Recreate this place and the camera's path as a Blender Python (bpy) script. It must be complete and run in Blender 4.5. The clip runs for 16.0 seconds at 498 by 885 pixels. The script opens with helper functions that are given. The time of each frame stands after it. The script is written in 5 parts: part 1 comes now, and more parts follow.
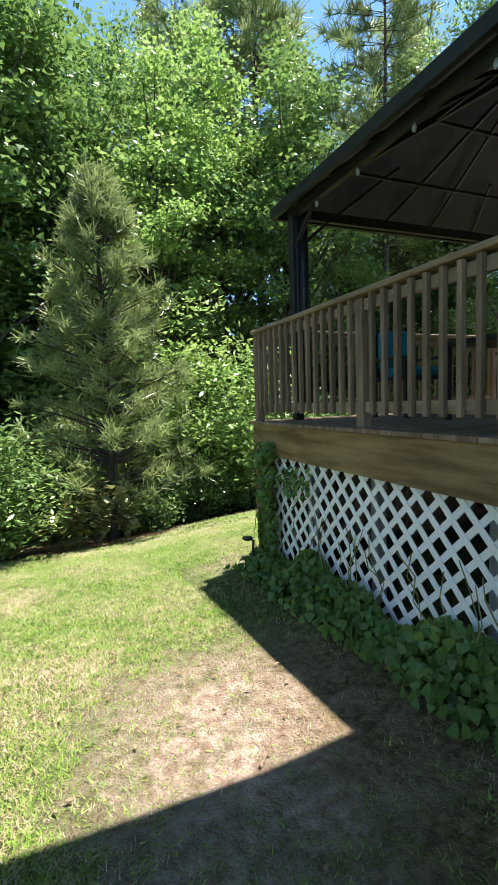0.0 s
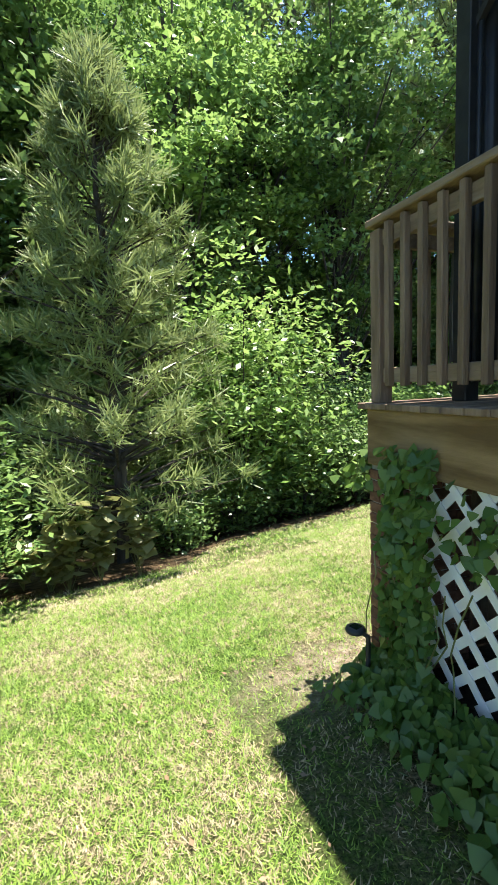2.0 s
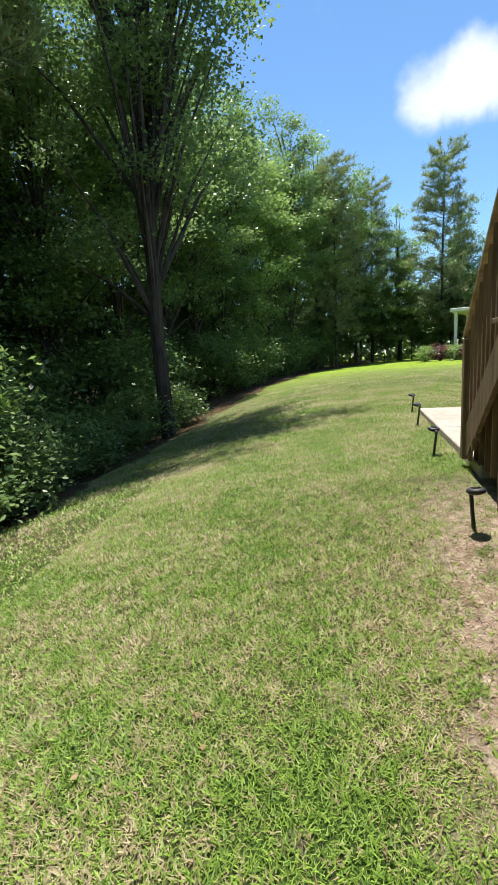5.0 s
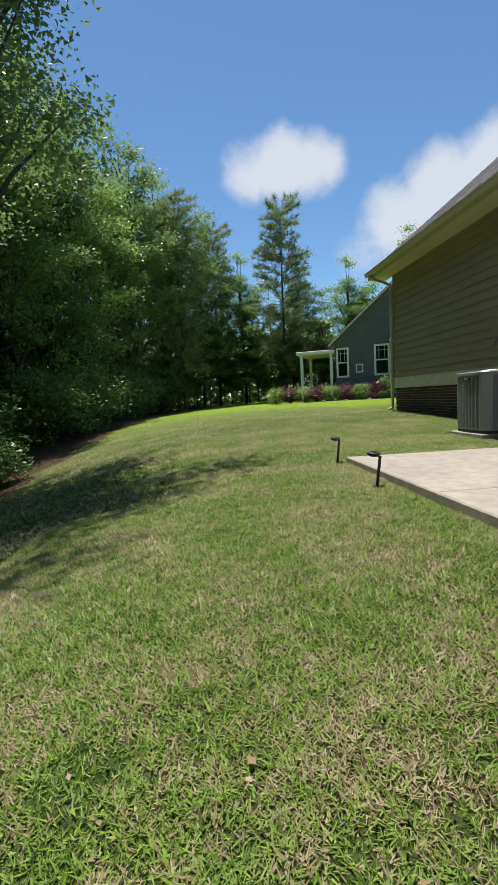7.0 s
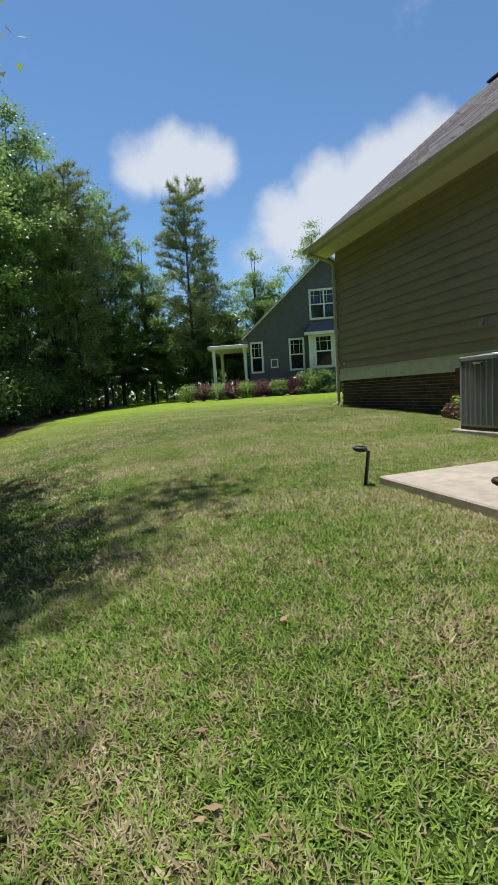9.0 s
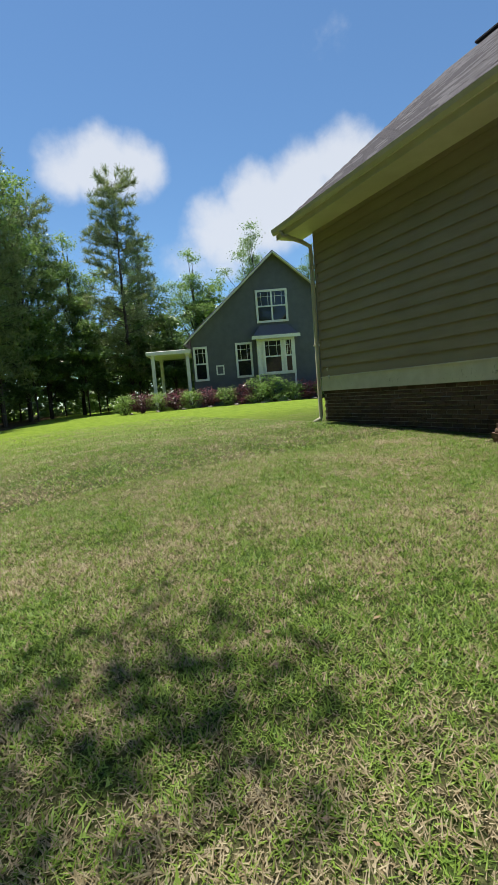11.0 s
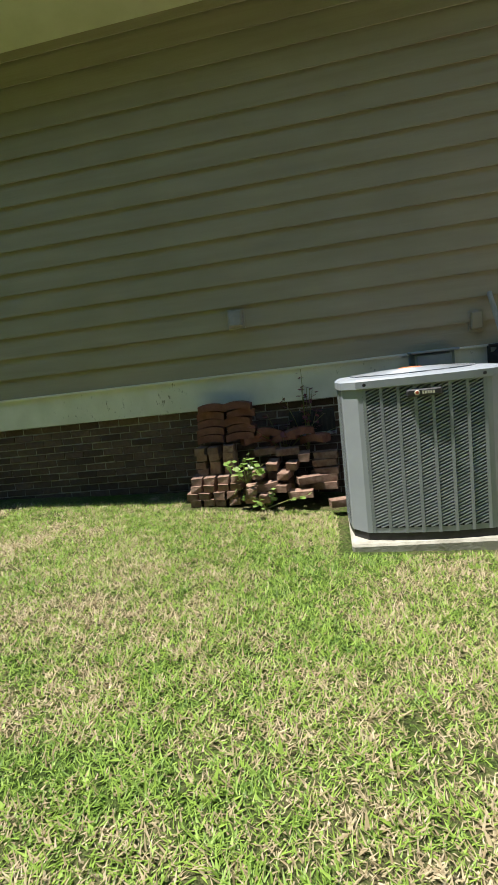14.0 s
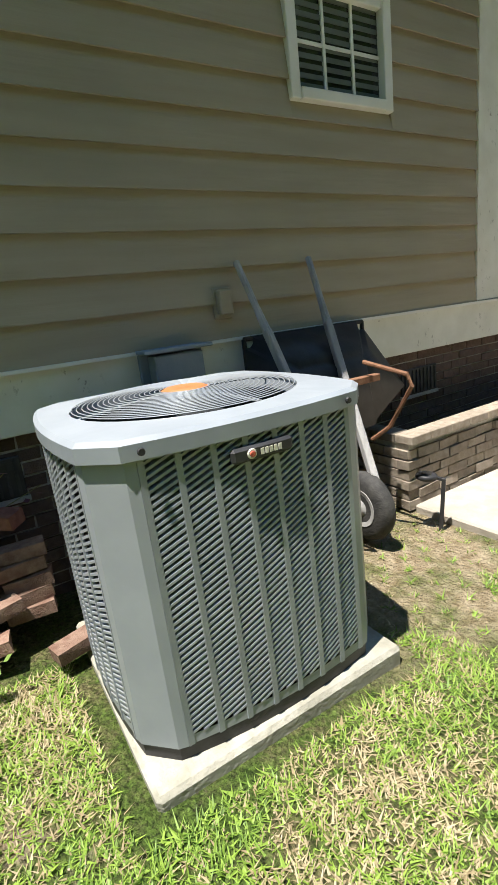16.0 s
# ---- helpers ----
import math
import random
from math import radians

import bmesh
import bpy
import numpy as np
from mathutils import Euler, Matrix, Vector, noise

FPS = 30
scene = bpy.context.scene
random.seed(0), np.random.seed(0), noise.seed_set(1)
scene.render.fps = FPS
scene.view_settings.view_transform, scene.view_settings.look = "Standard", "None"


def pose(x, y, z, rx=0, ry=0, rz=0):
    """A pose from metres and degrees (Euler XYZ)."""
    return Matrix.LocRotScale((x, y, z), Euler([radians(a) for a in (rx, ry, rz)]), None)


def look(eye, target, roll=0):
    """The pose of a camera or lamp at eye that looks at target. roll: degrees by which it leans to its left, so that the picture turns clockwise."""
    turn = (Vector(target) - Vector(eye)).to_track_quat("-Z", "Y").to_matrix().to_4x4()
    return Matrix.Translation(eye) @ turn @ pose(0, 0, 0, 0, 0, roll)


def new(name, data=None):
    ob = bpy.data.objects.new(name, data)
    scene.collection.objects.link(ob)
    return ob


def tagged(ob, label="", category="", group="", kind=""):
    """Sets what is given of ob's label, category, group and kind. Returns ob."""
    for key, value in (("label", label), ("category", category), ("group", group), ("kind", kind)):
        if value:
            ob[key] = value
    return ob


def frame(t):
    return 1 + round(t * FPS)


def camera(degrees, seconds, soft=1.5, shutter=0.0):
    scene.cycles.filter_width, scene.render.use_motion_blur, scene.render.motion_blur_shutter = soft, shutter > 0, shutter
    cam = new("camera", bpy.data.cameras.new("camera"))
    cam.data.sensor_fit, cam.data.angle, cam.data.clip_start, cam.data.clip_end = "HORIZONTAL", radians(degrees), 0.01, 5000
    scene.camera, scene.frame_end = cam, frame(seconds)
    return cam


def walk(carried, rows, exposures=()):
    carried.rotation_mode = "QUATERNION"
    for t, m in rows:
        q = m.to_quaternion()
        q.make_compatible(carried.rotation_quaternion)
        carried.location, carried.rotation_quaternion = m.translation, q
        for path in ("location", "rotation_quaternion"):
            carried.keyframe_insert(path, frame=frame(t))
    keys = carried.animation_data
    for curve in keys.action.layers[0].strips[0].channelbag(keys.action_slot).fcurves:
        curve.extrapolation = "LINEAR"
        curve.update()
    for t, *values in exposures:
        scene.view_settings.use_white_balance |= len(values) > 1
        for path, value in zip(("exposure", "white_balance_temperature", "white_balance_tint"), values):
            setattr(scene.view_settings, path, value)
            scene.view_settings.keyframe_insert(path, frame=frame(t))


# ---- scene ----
cam = camera(55.5, 16.0)
PATH = [
    (0, (-9.845, -1.122, 3.212), (-9.098, 0.725, 3.035), -2.0),
    (0.5, (-9.67, -0.43, 3.17), (-8.985, 1.432, 2.916), -1.5),
    (1, (-9.557, 0.25, 3.186), (-8.893, 2.117, 2.915), -1.3),
    (1.5, (-9.37, 0.907, 3.137), (-8.717, 2.778, 2.872), -1.3),
    (2, (-9.328, 1.564, 3.121), (-8.669, 3.436, 2.87), -2.4),
    (2.5, (-9.166, 2.259, 3.009), (-8.348, 4.063, 2.736), -2.9),
    (3, (-9.008, 2.847, 2.956), (-8.007, 4.55, 2.641), -2.2),
    (3.5, (-8.736, 3.475, 2.867), (-7.536, 5.027, 2.481), -2.3),
    (4, (-8.3, 4.128, 2.77), (-6.868, 5.459, 2.348), -2.9),
    (4.5, (-7.912, 4.61, 2.727), (-6.189, 5.55, 2.342), -3.3),
    (5, (-7.482, 4.955, 2.773), (-5.568, 5.423, 2.431), -3.0),
    (5.2, (-7.268, 4.946, 2.731), (-5.316, 5.236, 2.408), -3.1),
    (7.3, (-3.952, 5.892, 2.581), (-1.974, 5.654, 2.401), -3.3),
    (7.5, (-3.749, 5.944, 2.583), (-1.777, 5.658, 2.412), -3.7),
    (8, (-3.218, 6.059, 2.588), (-1.263, 5.658, 2.447), -3.8),
    (8.5, (-2.599, 6.167, 2.581), (-0.671, 5.666, 2.405), -3.7),
    (9, (-1.889, 6.16, 2.549), (0.009, 5.571, 2.331), -3.7),
    (11.5, (1.452, 5.686, 2.772), (3.183, 4.703, 2.576), -5.3),
    (12, (2.0, 5.552, 2.778), (3.597, 4.363, 2.587), -6.0),
    (12.5, (2.502, 5.316, 2.816), (3.899, 3.897, 2.627), -6.2),
    (13, (2.925, 4.993, 2.824), (4.036, 3.341, 2.629), -6.7),
    (13.5, (3.34, 4.657, 2.844), (4.107, 2.822, 2.631), -6.6),
    (14, (3.723, 4.229, 2.919), (4.076, 2.281, 2.638), -6.6),
    (14.5, (3.913, 3.773, 2.961), (3.839, 1.805, 2.615), -6.2),
    (15, (4.032, 3.22, 3.027), (3.512, 1.338, 2.593), -5.5),
    (15.5, (4.019, 2.803, 3.033), (3.138, 1.088, 2.502), -5.8),
    (16, (3.853, 2.45, 3.076), (2.883, 0.782, 2.548), -6.9),
]
walk(cam, [(t, look(eye, target, roll)) for t, eye, target, roll in PATH], [(0, 1.6), (2, 1.75), (3, 1.8), (4, 1.5), (5.2, 0.85), (7.5, 0.35), (9, 0.35), (11.5, 0.45), (12.5, 0.6), (14, 1.1), (15, 1.35), (16, 1.25)])

# ---- light ----
SUN = Vector((0.27, 0.066, 1.0)).normalized()
world = bpy.data.worlds.new("world")
scene.world = world
world.use_nodes = True
wt = world.node_tree
wt.nodes.clear()


def link(tree, a, b):
    tree.links.new(a, b)


def wnode(kind, **props):
    n = wt.nodes.new(kind)
    for k, v in props.items():
        n.inputs[k].default_value = v
    return n


w_out = wnode("ShaderNodeOutputWorld")
w_bg = wnode("ShaderNodeBackground", Strength=0.10)
sky = wnode("ShaderNodeTexSky")
sky.sky_type, sky.sun_disc = "NISHITA", False
sky.sun_elevation = math.asin(SUN.z)
sky.sun_rotation = math.atan2(SUN.x, SUN.y)
sky.ozone_density, sky.dust_density, sky.air_density = 6.0, 0.1, 1.0
w_co = wnode("ShaderNodeTexCoord")
w_noise = wnode("ShaderNodeTexNoise", Scale=5.5, Detail=10.0, Roughness=0.6)
link(wt, w_co.outputs["Generated"], w_noise.inputs["Vector"])
clouds = None
# drifting cumulus: heading from +y clockwise, elevation, half width in degrees, weight
for heading, elev, wide, dense in ((97, 24.6, 4.6, 0.8), (100.5, 25, 5.2, 0.95), (104, 24.4, 4.6, 0.85), (111, 15.5, 6, 0.6), (114.5, 17.5, 6.5, 0.9), (118.5, 19.7, 6.5, 1.0), (123, 20.8, 6.5, 1.0), (128, 22, 6, 0.9), (113, 43, 5, 0.6), (143, 41, 5, 0.7), (160, 40, 8, 0.8), (200, 30, 14, 0.8), (250, 25, 15, 0.8)):
    a, e = radians(heading), radians(elev)
    d = wt.nodes.new("ShaderNodeVectorMath")
    d.operation = "DOT_PRODUCT"
    link(wt, w_co.outputs["Generated"], d.inputs[0])
    d.inputs[1].default_value = (math.sin(a) * math.cos(e), math.cos(a) * math.cos(e), math.sin(e))
    r = wt.nodes.new("ShaderNodeMapRange")
    link(wt, d.outputs["Value"], r.inputs["Value"])
    for k, v in (("From Min", math.cos(radians(wide))), ("From Max", 1.0), ("To Min", 0.0), ("To Max", dense)):
        r.inputs[k].default_value = v
    if clouds is None:
        clouds = r.outputs[0]
    else:
        m = wt.nodes.new("ShaderNodeMath")
        m.operation = "MAXIMUM"
        link(wt, clouds, m.inputs[0])
        link(wt, r.outputs[0], m.inputs[1])
        clouds = m.outputs[0]
w_add = wt.nodes.new("ShaderNodeMath")
w_add.operation = "MULTIPLY_ADD"
link(wt, clouds, w_add.inputs[0])
w_add.inputs[1].default_value = 0.62
link(wt, w_noise.outputs["Fac"], w_add.inputs[2])
w_ramp = wt.nodes.new("ShaderNodeMapRange")
w_ramp.interpolation_type = "SMOOTHSTEP"
link(wt, w_add.outputs[0], w_ramp.inputs["Value"])
for k, v in (("From Min", 0.64), ("From Max", 1.02), ("To Min", 0.0), ("To Max", 0.85)):
    w_ramp.inputs[k].default_value = v
w_mix = wt.nodes.new("ShaderNodeMix")
w_mix.data_type = "RGBA"
link(wt, w_ramp.outputs[0], w_mix.inputs["Factor"])
w_tint = wt.nodes.new("ShaderNodeMix")
w_tint.data_type, w_tint.blend_type = "RGBA", "MULTIPLY"
w_tint.inputs["Factor"].default_value = 1.0
link(wt, sky.outputs["Color"], w_tint.inputs["A"])
w_tint.inputs["B"].default_value = (0.90, 1.04, 1.05, 1)
link(wt, w_tint.outputs["Result"], w_mix.inputs["A"])
w_mix.inputs["B"].default_value = (6.0, 6.25, 6.7, 1)
link(wt, w_mix.outputs["Result"], w_bg.inputs["Color"])
link(wt, w_bg.outputs[0], w_out.inputs[0])
sun = new("sun", bpy.data.lights.new("sun", "SUN"))
sun.data.energy, sun.data.angle, sun.data.color = 4.8, radians(0.53), (1.0, 0.95, 0.87)
sun.matrix_world = look(Vector((0, 0, 40)) + SUN * 5, (0, 0, 40))

# ---- materials ----


class Mat:
    """A node material: base colours mixed by noise, bump, roughness."""

    def __init__(self, name, rough=0.7, metal=0.0, spec=0.4):
        self.m = bpy.data.materials.new(name)
        self.m.use_nodes = True
        self.t = self.m.node_tree
        self.b = self.t.nodes["Principled BSDF"]
        self.b.inputs["Roughness"].default_value = rough
        self.b.inputs["Metallic"].default_value = metal
        self.b.inputs["Specular IOR Level"].default_value = spec
        self.pos = self.t.nodes.new("ShaderNodeNewGeometry").outputs["Position"]

    def noise(self, scale, detail=4.0, rough=0.55, stretch=None, lo=0.35, hi=0.65, local=False):
        n = self.t.nodes.new("ShaderNodeTexNoise")
        n.inputs["Scale"].default_value, n.inputs["Detail"].default_value, n.inputs["Roughness"].default_value = scale, detail, rough
        src = self.t.nodes.new("ShaderNodeTexCoord").outputs["Object"] if local else self.pos
        if stretch:
            mp = self.t.nodes.new("ShaderNodeMapping")
            mp.inputs["Scale"].default_value = stretch
            link(self.t, src, mp.inputs["Vector"])
            src = mp.outputs[0]
        link(self.t, src, n.inputs["Vector"])
        r = self.t.nodes.new("ShaderNodeMapRange")
        link(self.t, n.outputs["Fac"], r.inputs["Value"])
        r.inputs["From Min"].default_value, r.inputs["From Max"].default_value = lo, hi
        return r.outputs[0]

    def mix(self, fac, a, b):
        m = self.t.nodes.new("ShaderNodeMix")
        m.data_type = "RGBA"
        if isinstance(fac, float):
            m.inputs["Factor"].default_value = fac
        else:
            link(self.t, fac, m.inputs["Factor"])
        for key, c in (("A", a), ("B", b)):
            if isinstance(c, tuple):
                m.inputs[key].default_value = (*c, 1)
            else:
                link(self.t, c, m.inputs[key])
        return m.outputs["Result"]

    def random(self, island=False):
        if island:
            return self.t.nodes.new("ShaderNodeNewGeometry").outputs["Random Per Island"]
        return self.t.nodes.new("ShaderNodeObjectInfo").outputs["Random"]

    def math(self, op, a, b):
        m = self.t.nodes.new("ShaderNodeMath")
        m.operation = op
        for i, v in enumerate((a, b)):
            if isinstance(v, (int, float)):
                m.inputs[i].default_value = v
            else:
                link(self.t, v, m.inputs[i])
        m.use_clamp = True
        return m.outputs[0]

    def color(self, c):
        if isinstance(c, tuple):
            self.b.inputs["Base Color"].default_value = (*c, 1)
        else:
            link(self.t, c, self.b.inputs["Base Color"])
        self.c = c
        return self

    def bump(self, height, strength=0.3, dist=0.01):
        n = self.t.nodes.new("ShaderNodeBump")
        n.inputs["Strength"].default_value, n.inputs["Distance"].default_value = strength, dist
        link(self.t, height, n.inputs["Height"])
        link(self.t, n.outputs[0], self.b.inputs["Normal"])
        return self

    def leafy(self, amount):
        """Lets light through a thin leaf."""
        tr = self.t.nodes.new("ShaderNodeBsdfTranslucent")
        link(self.t, self.c, tr.inputs["Color"])
        mx = self.t.nodes.new("ShaderNodeMixShader")
        mx.inputs[0].default_value = amount
        link(self.t, self.b.outputs[0], mx.inputs[1])
        link(self.t, tr.outputs[0], mx.inputs[2])
        link(self.t, mx.outputs[0], self.t.nodes["Material Output"].inputs[0])
        return self


def simple(name, a, b, scale=8.0, rough=0.7, metal=0.0, bump=0.2, stretch=None, vary=0.0, spec=0.4, local=False):
    k = Mat(name, rough, metal, spec)
    n1 = k.noise(scale, 6, stretch=stretch, local=local)
    c = k.mix(n1, a, b)
    n2 = k.noise(scale * 0.13, 3, stretch=stretch)
    c = k.mix(k.math("MULTIPLY", n2, 0.3), c, tuple(v * 0.6 for v in a))
    if vary:
        c = k.mix(k.math("MULTIPLY", k.random(), vary), c, tuple(v * 0.35 for v in a))
    k.color(c)
    k.bump(k.noise(scale * 6, 5, stretch=stretch, local=local), bump, 0.004)
    return k.m


def foliage(name, a, b, c, trans=0.35, rough=0.38):
    k = Mat(name, rough, 0, 0.5)
    col = k.mix(k.random(True), a, b)
    col = k.mix(k.math("MULTIPLY", k.noise(0.9, 3), 0.7), col, c)
    k.color(col)
    return k.leafy(trans).m


def ground_material():
    k = Mat("lawn_soil", 0.95, 0, 0.1)
    # near-black ends put the shade between blades into the soil colour
    straw = k.mix(k.noise(70, 8, 0.7), (0.035, 0.025, 0.015), (0.34, 0.27, 0.16))
    green = k.mix(k.noise(55, 8, 0.7), (0.015, 0.03, 0.008), (0.12, 0.20, 0.035))
    c = k.mix(k.math("MULTIPLY", k.noise(1.1, 6, 0.65, lo=0.36, hi=0.66), k.noise(13, 4, 0.6, lo=0.3, hi=0.6)), green, straw)
    far = k.t.nodes.new("ShaderNodeSeparateXYZ")
    link(k.t, k.pos, far.inputs[0])
    lush = k.t.nodes.new("ShaderNodeMapRange")
    link(k.t, far.outputs["X"], lush.inputs["Value"])
    lush.inputs["From Min"].default_value, lush.inputs["From Max"].default_value = 8.0, 16.0
    c = k.mix(lush.outputs[0], c, k.mix(k.noise(3, 6), (0.20, 0.31, 0.035), (0.31, 0.43, 0.05)))
    # bare reddish earth beside the deck
    dist = k.t.nodes.new("ShaderNodeVectorMath")
    dist.operation = "DISTANCE"
    sc = k.t.nodes.new("ShaderNodeVectorMath")
    sc.operation = "MULTIPLY"
    link(k.t, k.pos, sc.inputs[0])
    sc.inputs[1].default_value = (1.0, 0.75, 0.0)
    link(k.t, sc.outputs[0], dist.inputs[0])
    dist.inputs[1].default_value = (-8.95, 0.75 * 1.15, 0.0)
    near = k.t.nodes.new("ShaderNodeMapRange")
    link(k.t, dist.outputs["Value"], near.inputs["Value"])
    near.inputs["From Min"].default_value, near.inputs["From Max"].default_value = 1.25, 0.35
    earth = k.mix(k.noise(14, 7), (0.30, 0.20, 0.145), (0.60, 0.46, 0.37))
    c = k.mix(k.math("MULTIPLY", near.outputs[0], k.math("MULTIPLY_ADD", k.noise(5, 6), 0.8)), c, earth)
    c = k.mix(k.math("MULTIPLY", k.noise(2.1, 7, 0.65, lo=0.61, hi=0.70), 0.6), c, earth)
    strip = k.t.nodes.new("ShaderNodeVectorMath")
    strip.operation = "DISTANCE"
    sq = k.t.nodes.new("ShaderNodeVectorMath")
    sq.operation = "MULTIPLY"
    link(k.t, k.pos, sq.inputs[0])
    sq.inputs[1].default_value = (0.22, 1.0, 0.0)
    link(k.t, sq.outputs[0], strip.inputs[0])
    strip.inputs[1].default_value = (-5.6 * 0.22, 4.1, 0.0)
    by = k.t.nodes.new("ShaderNodeMapRange")
    link(k.t, strip.outputs["Value"], by.inputs["Value"])
    by.inputs["From Min"].default_value, by.inputs["From Max"].default_value = 0.75, 0.35
    c = k.mix(k.math("MULTIPLY", by.outputs[0], k.noise(6, 6, lo=0.25, hi=0.5)), c, earth)
    # two noisy blotches of soil tone: dark brown by the deck, tan by the wheelbarrow
    for centre, stretch, reach, tone in (((-7.9, 0.4, 0.0), (1.0, 0.45, 0.0), 1.15, ((0.10, 0.072, 0.035), (0.28, 0.205, 0.105))), ((2.15, 0.7, 0.0), (1.0, 0.8, 0.0), 0.95, ((0.26, 0.20, 0.12), (0.46, 0.38, 0.26)))):
        off = k.t.nodes.new("ShaderNodeVectorMath")
        off.operation = "SUBTRACT"
        link(k.t, k.pos, off.inputs[0])
        off.inputs[1].default_value = centre
        scl = k.t.nodes.new("ShaderNodeVectorMath")
        scl.operation = "MULTIPLY"
        link(k.t, off.outputs[0], scl.inputs[0])
        scl.inputs[1].default_value = stretch
        ln = k.t.nodes.new("ShaderNodeVectorMath")
        ln.operation = "LENGTH"
        link(k.t, scl.outputs[0], ln.inputs[0])
        rg = k.t.nodes.new("ShaderNodeMapRange")
        link(k.t, ln.outputs["Value"], rg.inputs["Value"])
        rg.inputs["From Min"].default_value, rg.inputs["From Max"].default_value = reach, reach * 0.55
        blotch = k.math("MULTIPLY", rg.outputs[0], k.noise(4.5, 7, lo=0.25, hi=0.55))
        c = k.mix(blotch, c, k.mix(k.noise(19, 7), *tone))
    k.color(c)
    k.bump(k.noise(50, 8), 0.9, 0.03)
    return k.m


def forest_floor_material():
    k = Mat("leaf_litter", 0.95, 0, 0.1)
    k.color(k.mix(k.noise(9, 8), (0.05, 0.035, 0.02), (0.16, 0.11, 0.06)))
    k.bump(k.noise(20, 8), 0.8, 0.05)
    return k.m


def grass_material():
    k = Mat("grass_blade", 0.5, 0, 0.35)
    green = k.mix(k.random(True), (0.07, 0.15, 0.02), (0.31, 0.45, 0.075))
    straw = k.mix(k.random(True), (0.32, 0.25, 0.14), (0.70, 0.61, 0.40))
    clump = k.noise(13.0, 4, 0.6, lo=0.33, hi=0.67)
    patch = k.noise(1.1, 6, 0.65, lo=0.36, hi=0.66)
    dry = k.math("ADD", k.math("MULTIPLY", clump, 0.44), k.math("MULTIPLY", patch, 0.46))
    pick = k.t.nodes.new("ShaderNodeMath")
    pick.operation = "GREATER_THAN"
    link(k.t, dry, pick.inputs[0])
    link(k.t, k.math("MULTIPLY_ADD", k.random(True), 0.62), pick.inputs[1])
    pick.inputs[1].links[0].from_node.inputs[2].default_value = 0.19
    k.color(k.mix(pick.outputs[0], green, straw))
    return k.leafy(0.3).m


def siding_material():
    k = Mat("olive_siding", 0.62, 0, 0.35)
    c = k.mix(k.noise(3, 5, stretch=(0.3, 1, 3)), (0.335, 0.285, 0.205), (0.38, 0.328, 0.24))
    c = k.mix(k.math("MULTIPLY", k.noise(0.7, 6, lo=0.5, hi=0.75), 0.35), c, (0.20, 0.19, 0.13))
    k.color(c)
    k.bump(k.noise(30, 6, stretch=(0.08, 1, 1.5)), 0.35, 0.003)
    return k.m


def skirt_material():
    k = Mat("mildewed_white_board", 0.6, 0, 0.35)
    c = k.mix(k.noise(4, 5), (0.66, 0.65, 0.57), (0.76, 0.75, 0.68))
    spots = k.math("MULTIPLY", k.noise(26, 8, 0.7, stretch=(1, 1, 0.55), lo=0.60, hi=0.66), k.noise(1.6, 3, lo=0.42, hi=0.6))
    c = k.mix(spots, c, (0.16, 0.15, 0.11))
    k.color(c)
    return k.m


def shingle_material():
    k = Mat("charcoal_shingle", 0.95, 0, 0.2)
    tab = k.math("FRACT", k.math("ADD", k.random(), k.math("MULTIPLY", k.random(True), 0.9)), 0.0)
    c = k.mix(tab, (0.07, 0.066, 0.074), (0.18, 0.172, 0.182))
    c = k.mix(k.math("MULTIPLY", k.noise(60, 6), 0.5), c, (0.13, 0.115, 0.115))
    k.color(c)
    k.bump(k.noise(150, 5), 0.8, 0.004)
    return k.m


M_LAWN, M_FLOOR, M_GRASS = ground_material(), forest_floor_material(), grass_material()
M_SIDING, M_SKIRT = siding_material(), skirt_material()
M_WHITE = simple("white_trim_paint", (0.74, 0.74, 0.70), (0.82, 0.82, 0.78), 5, 0.5, bump=0.08)
M_SOFFIT = simple("cream_soffit_paint", (0.60, 0.57, 0.42), (0.66, 0.63, 0.48), 4, 0.6, bump=0.05)
M_BRICK = simple("dark_red_brick", (0.12, 0.075, 0.06), (0.20, 0.135, 0.105), 30, 0.9, bump=0.8, vary=0.8)
M_PIER = simple("weathered_red_brick", (0.22, 0.10, 0.065), (0.33, 0.17, 0.11), 30, 0.9, bump=0.8, vary=0.5)
M_LOOSE = simple("salvaged_brick", (0.25, 0.14, 0.10), (0.42, 0.29, 0.22), 22, 0.9, bump=0.9, vary=0.55)
M_PAVER = simple("dark_red_paver", (0.20, 0.075, 0.055), (0.30, 0.13, 0.09), 22, 0.9, bump=0.7, vary=0.3)
M_TANBRICK = simple("tan_planter_brick", (0.31, 0.255, 0.195), (0.46, 0.395, 0.32), 22, 0.9, bump=0.8, vary=0.5)
M_MORTAR = simple("grey_mortar", (0.42, 0.40, 0.37), (0.56, 0.54, 0.50), 40, 0.95, bump=0.8)
M_CONCRETE = simple("pale_concrete", (0.35, 0.31, 0.26), (0.45, 0.40, 0.34), 9, 0.9, bump=0.4)
M_PAD = simple("stained_concrete_pad", (0.27, 0.26, 0.21), (0.43, 0.41, 0.35), 9, 0.9, bump=0.6)
M_SHINGLE = shingle_material()
M_DECKWOOD = simple("weathered_brown_timber", (0.20, 0.13, 0.085), (0.40, 0.28, 0.19), 14, 0.85, bump=0.7, stretch=(1, 1, 0.12), vary=0.5)
M_RAILWOOD = simple("weathered_rail_timber", (0.25, 0.175, 0.11), (0.46, 0.345, 0.23), 14, 0.85, bump=0.7, stretch=(1, 0.12, 1), vary=0.3)
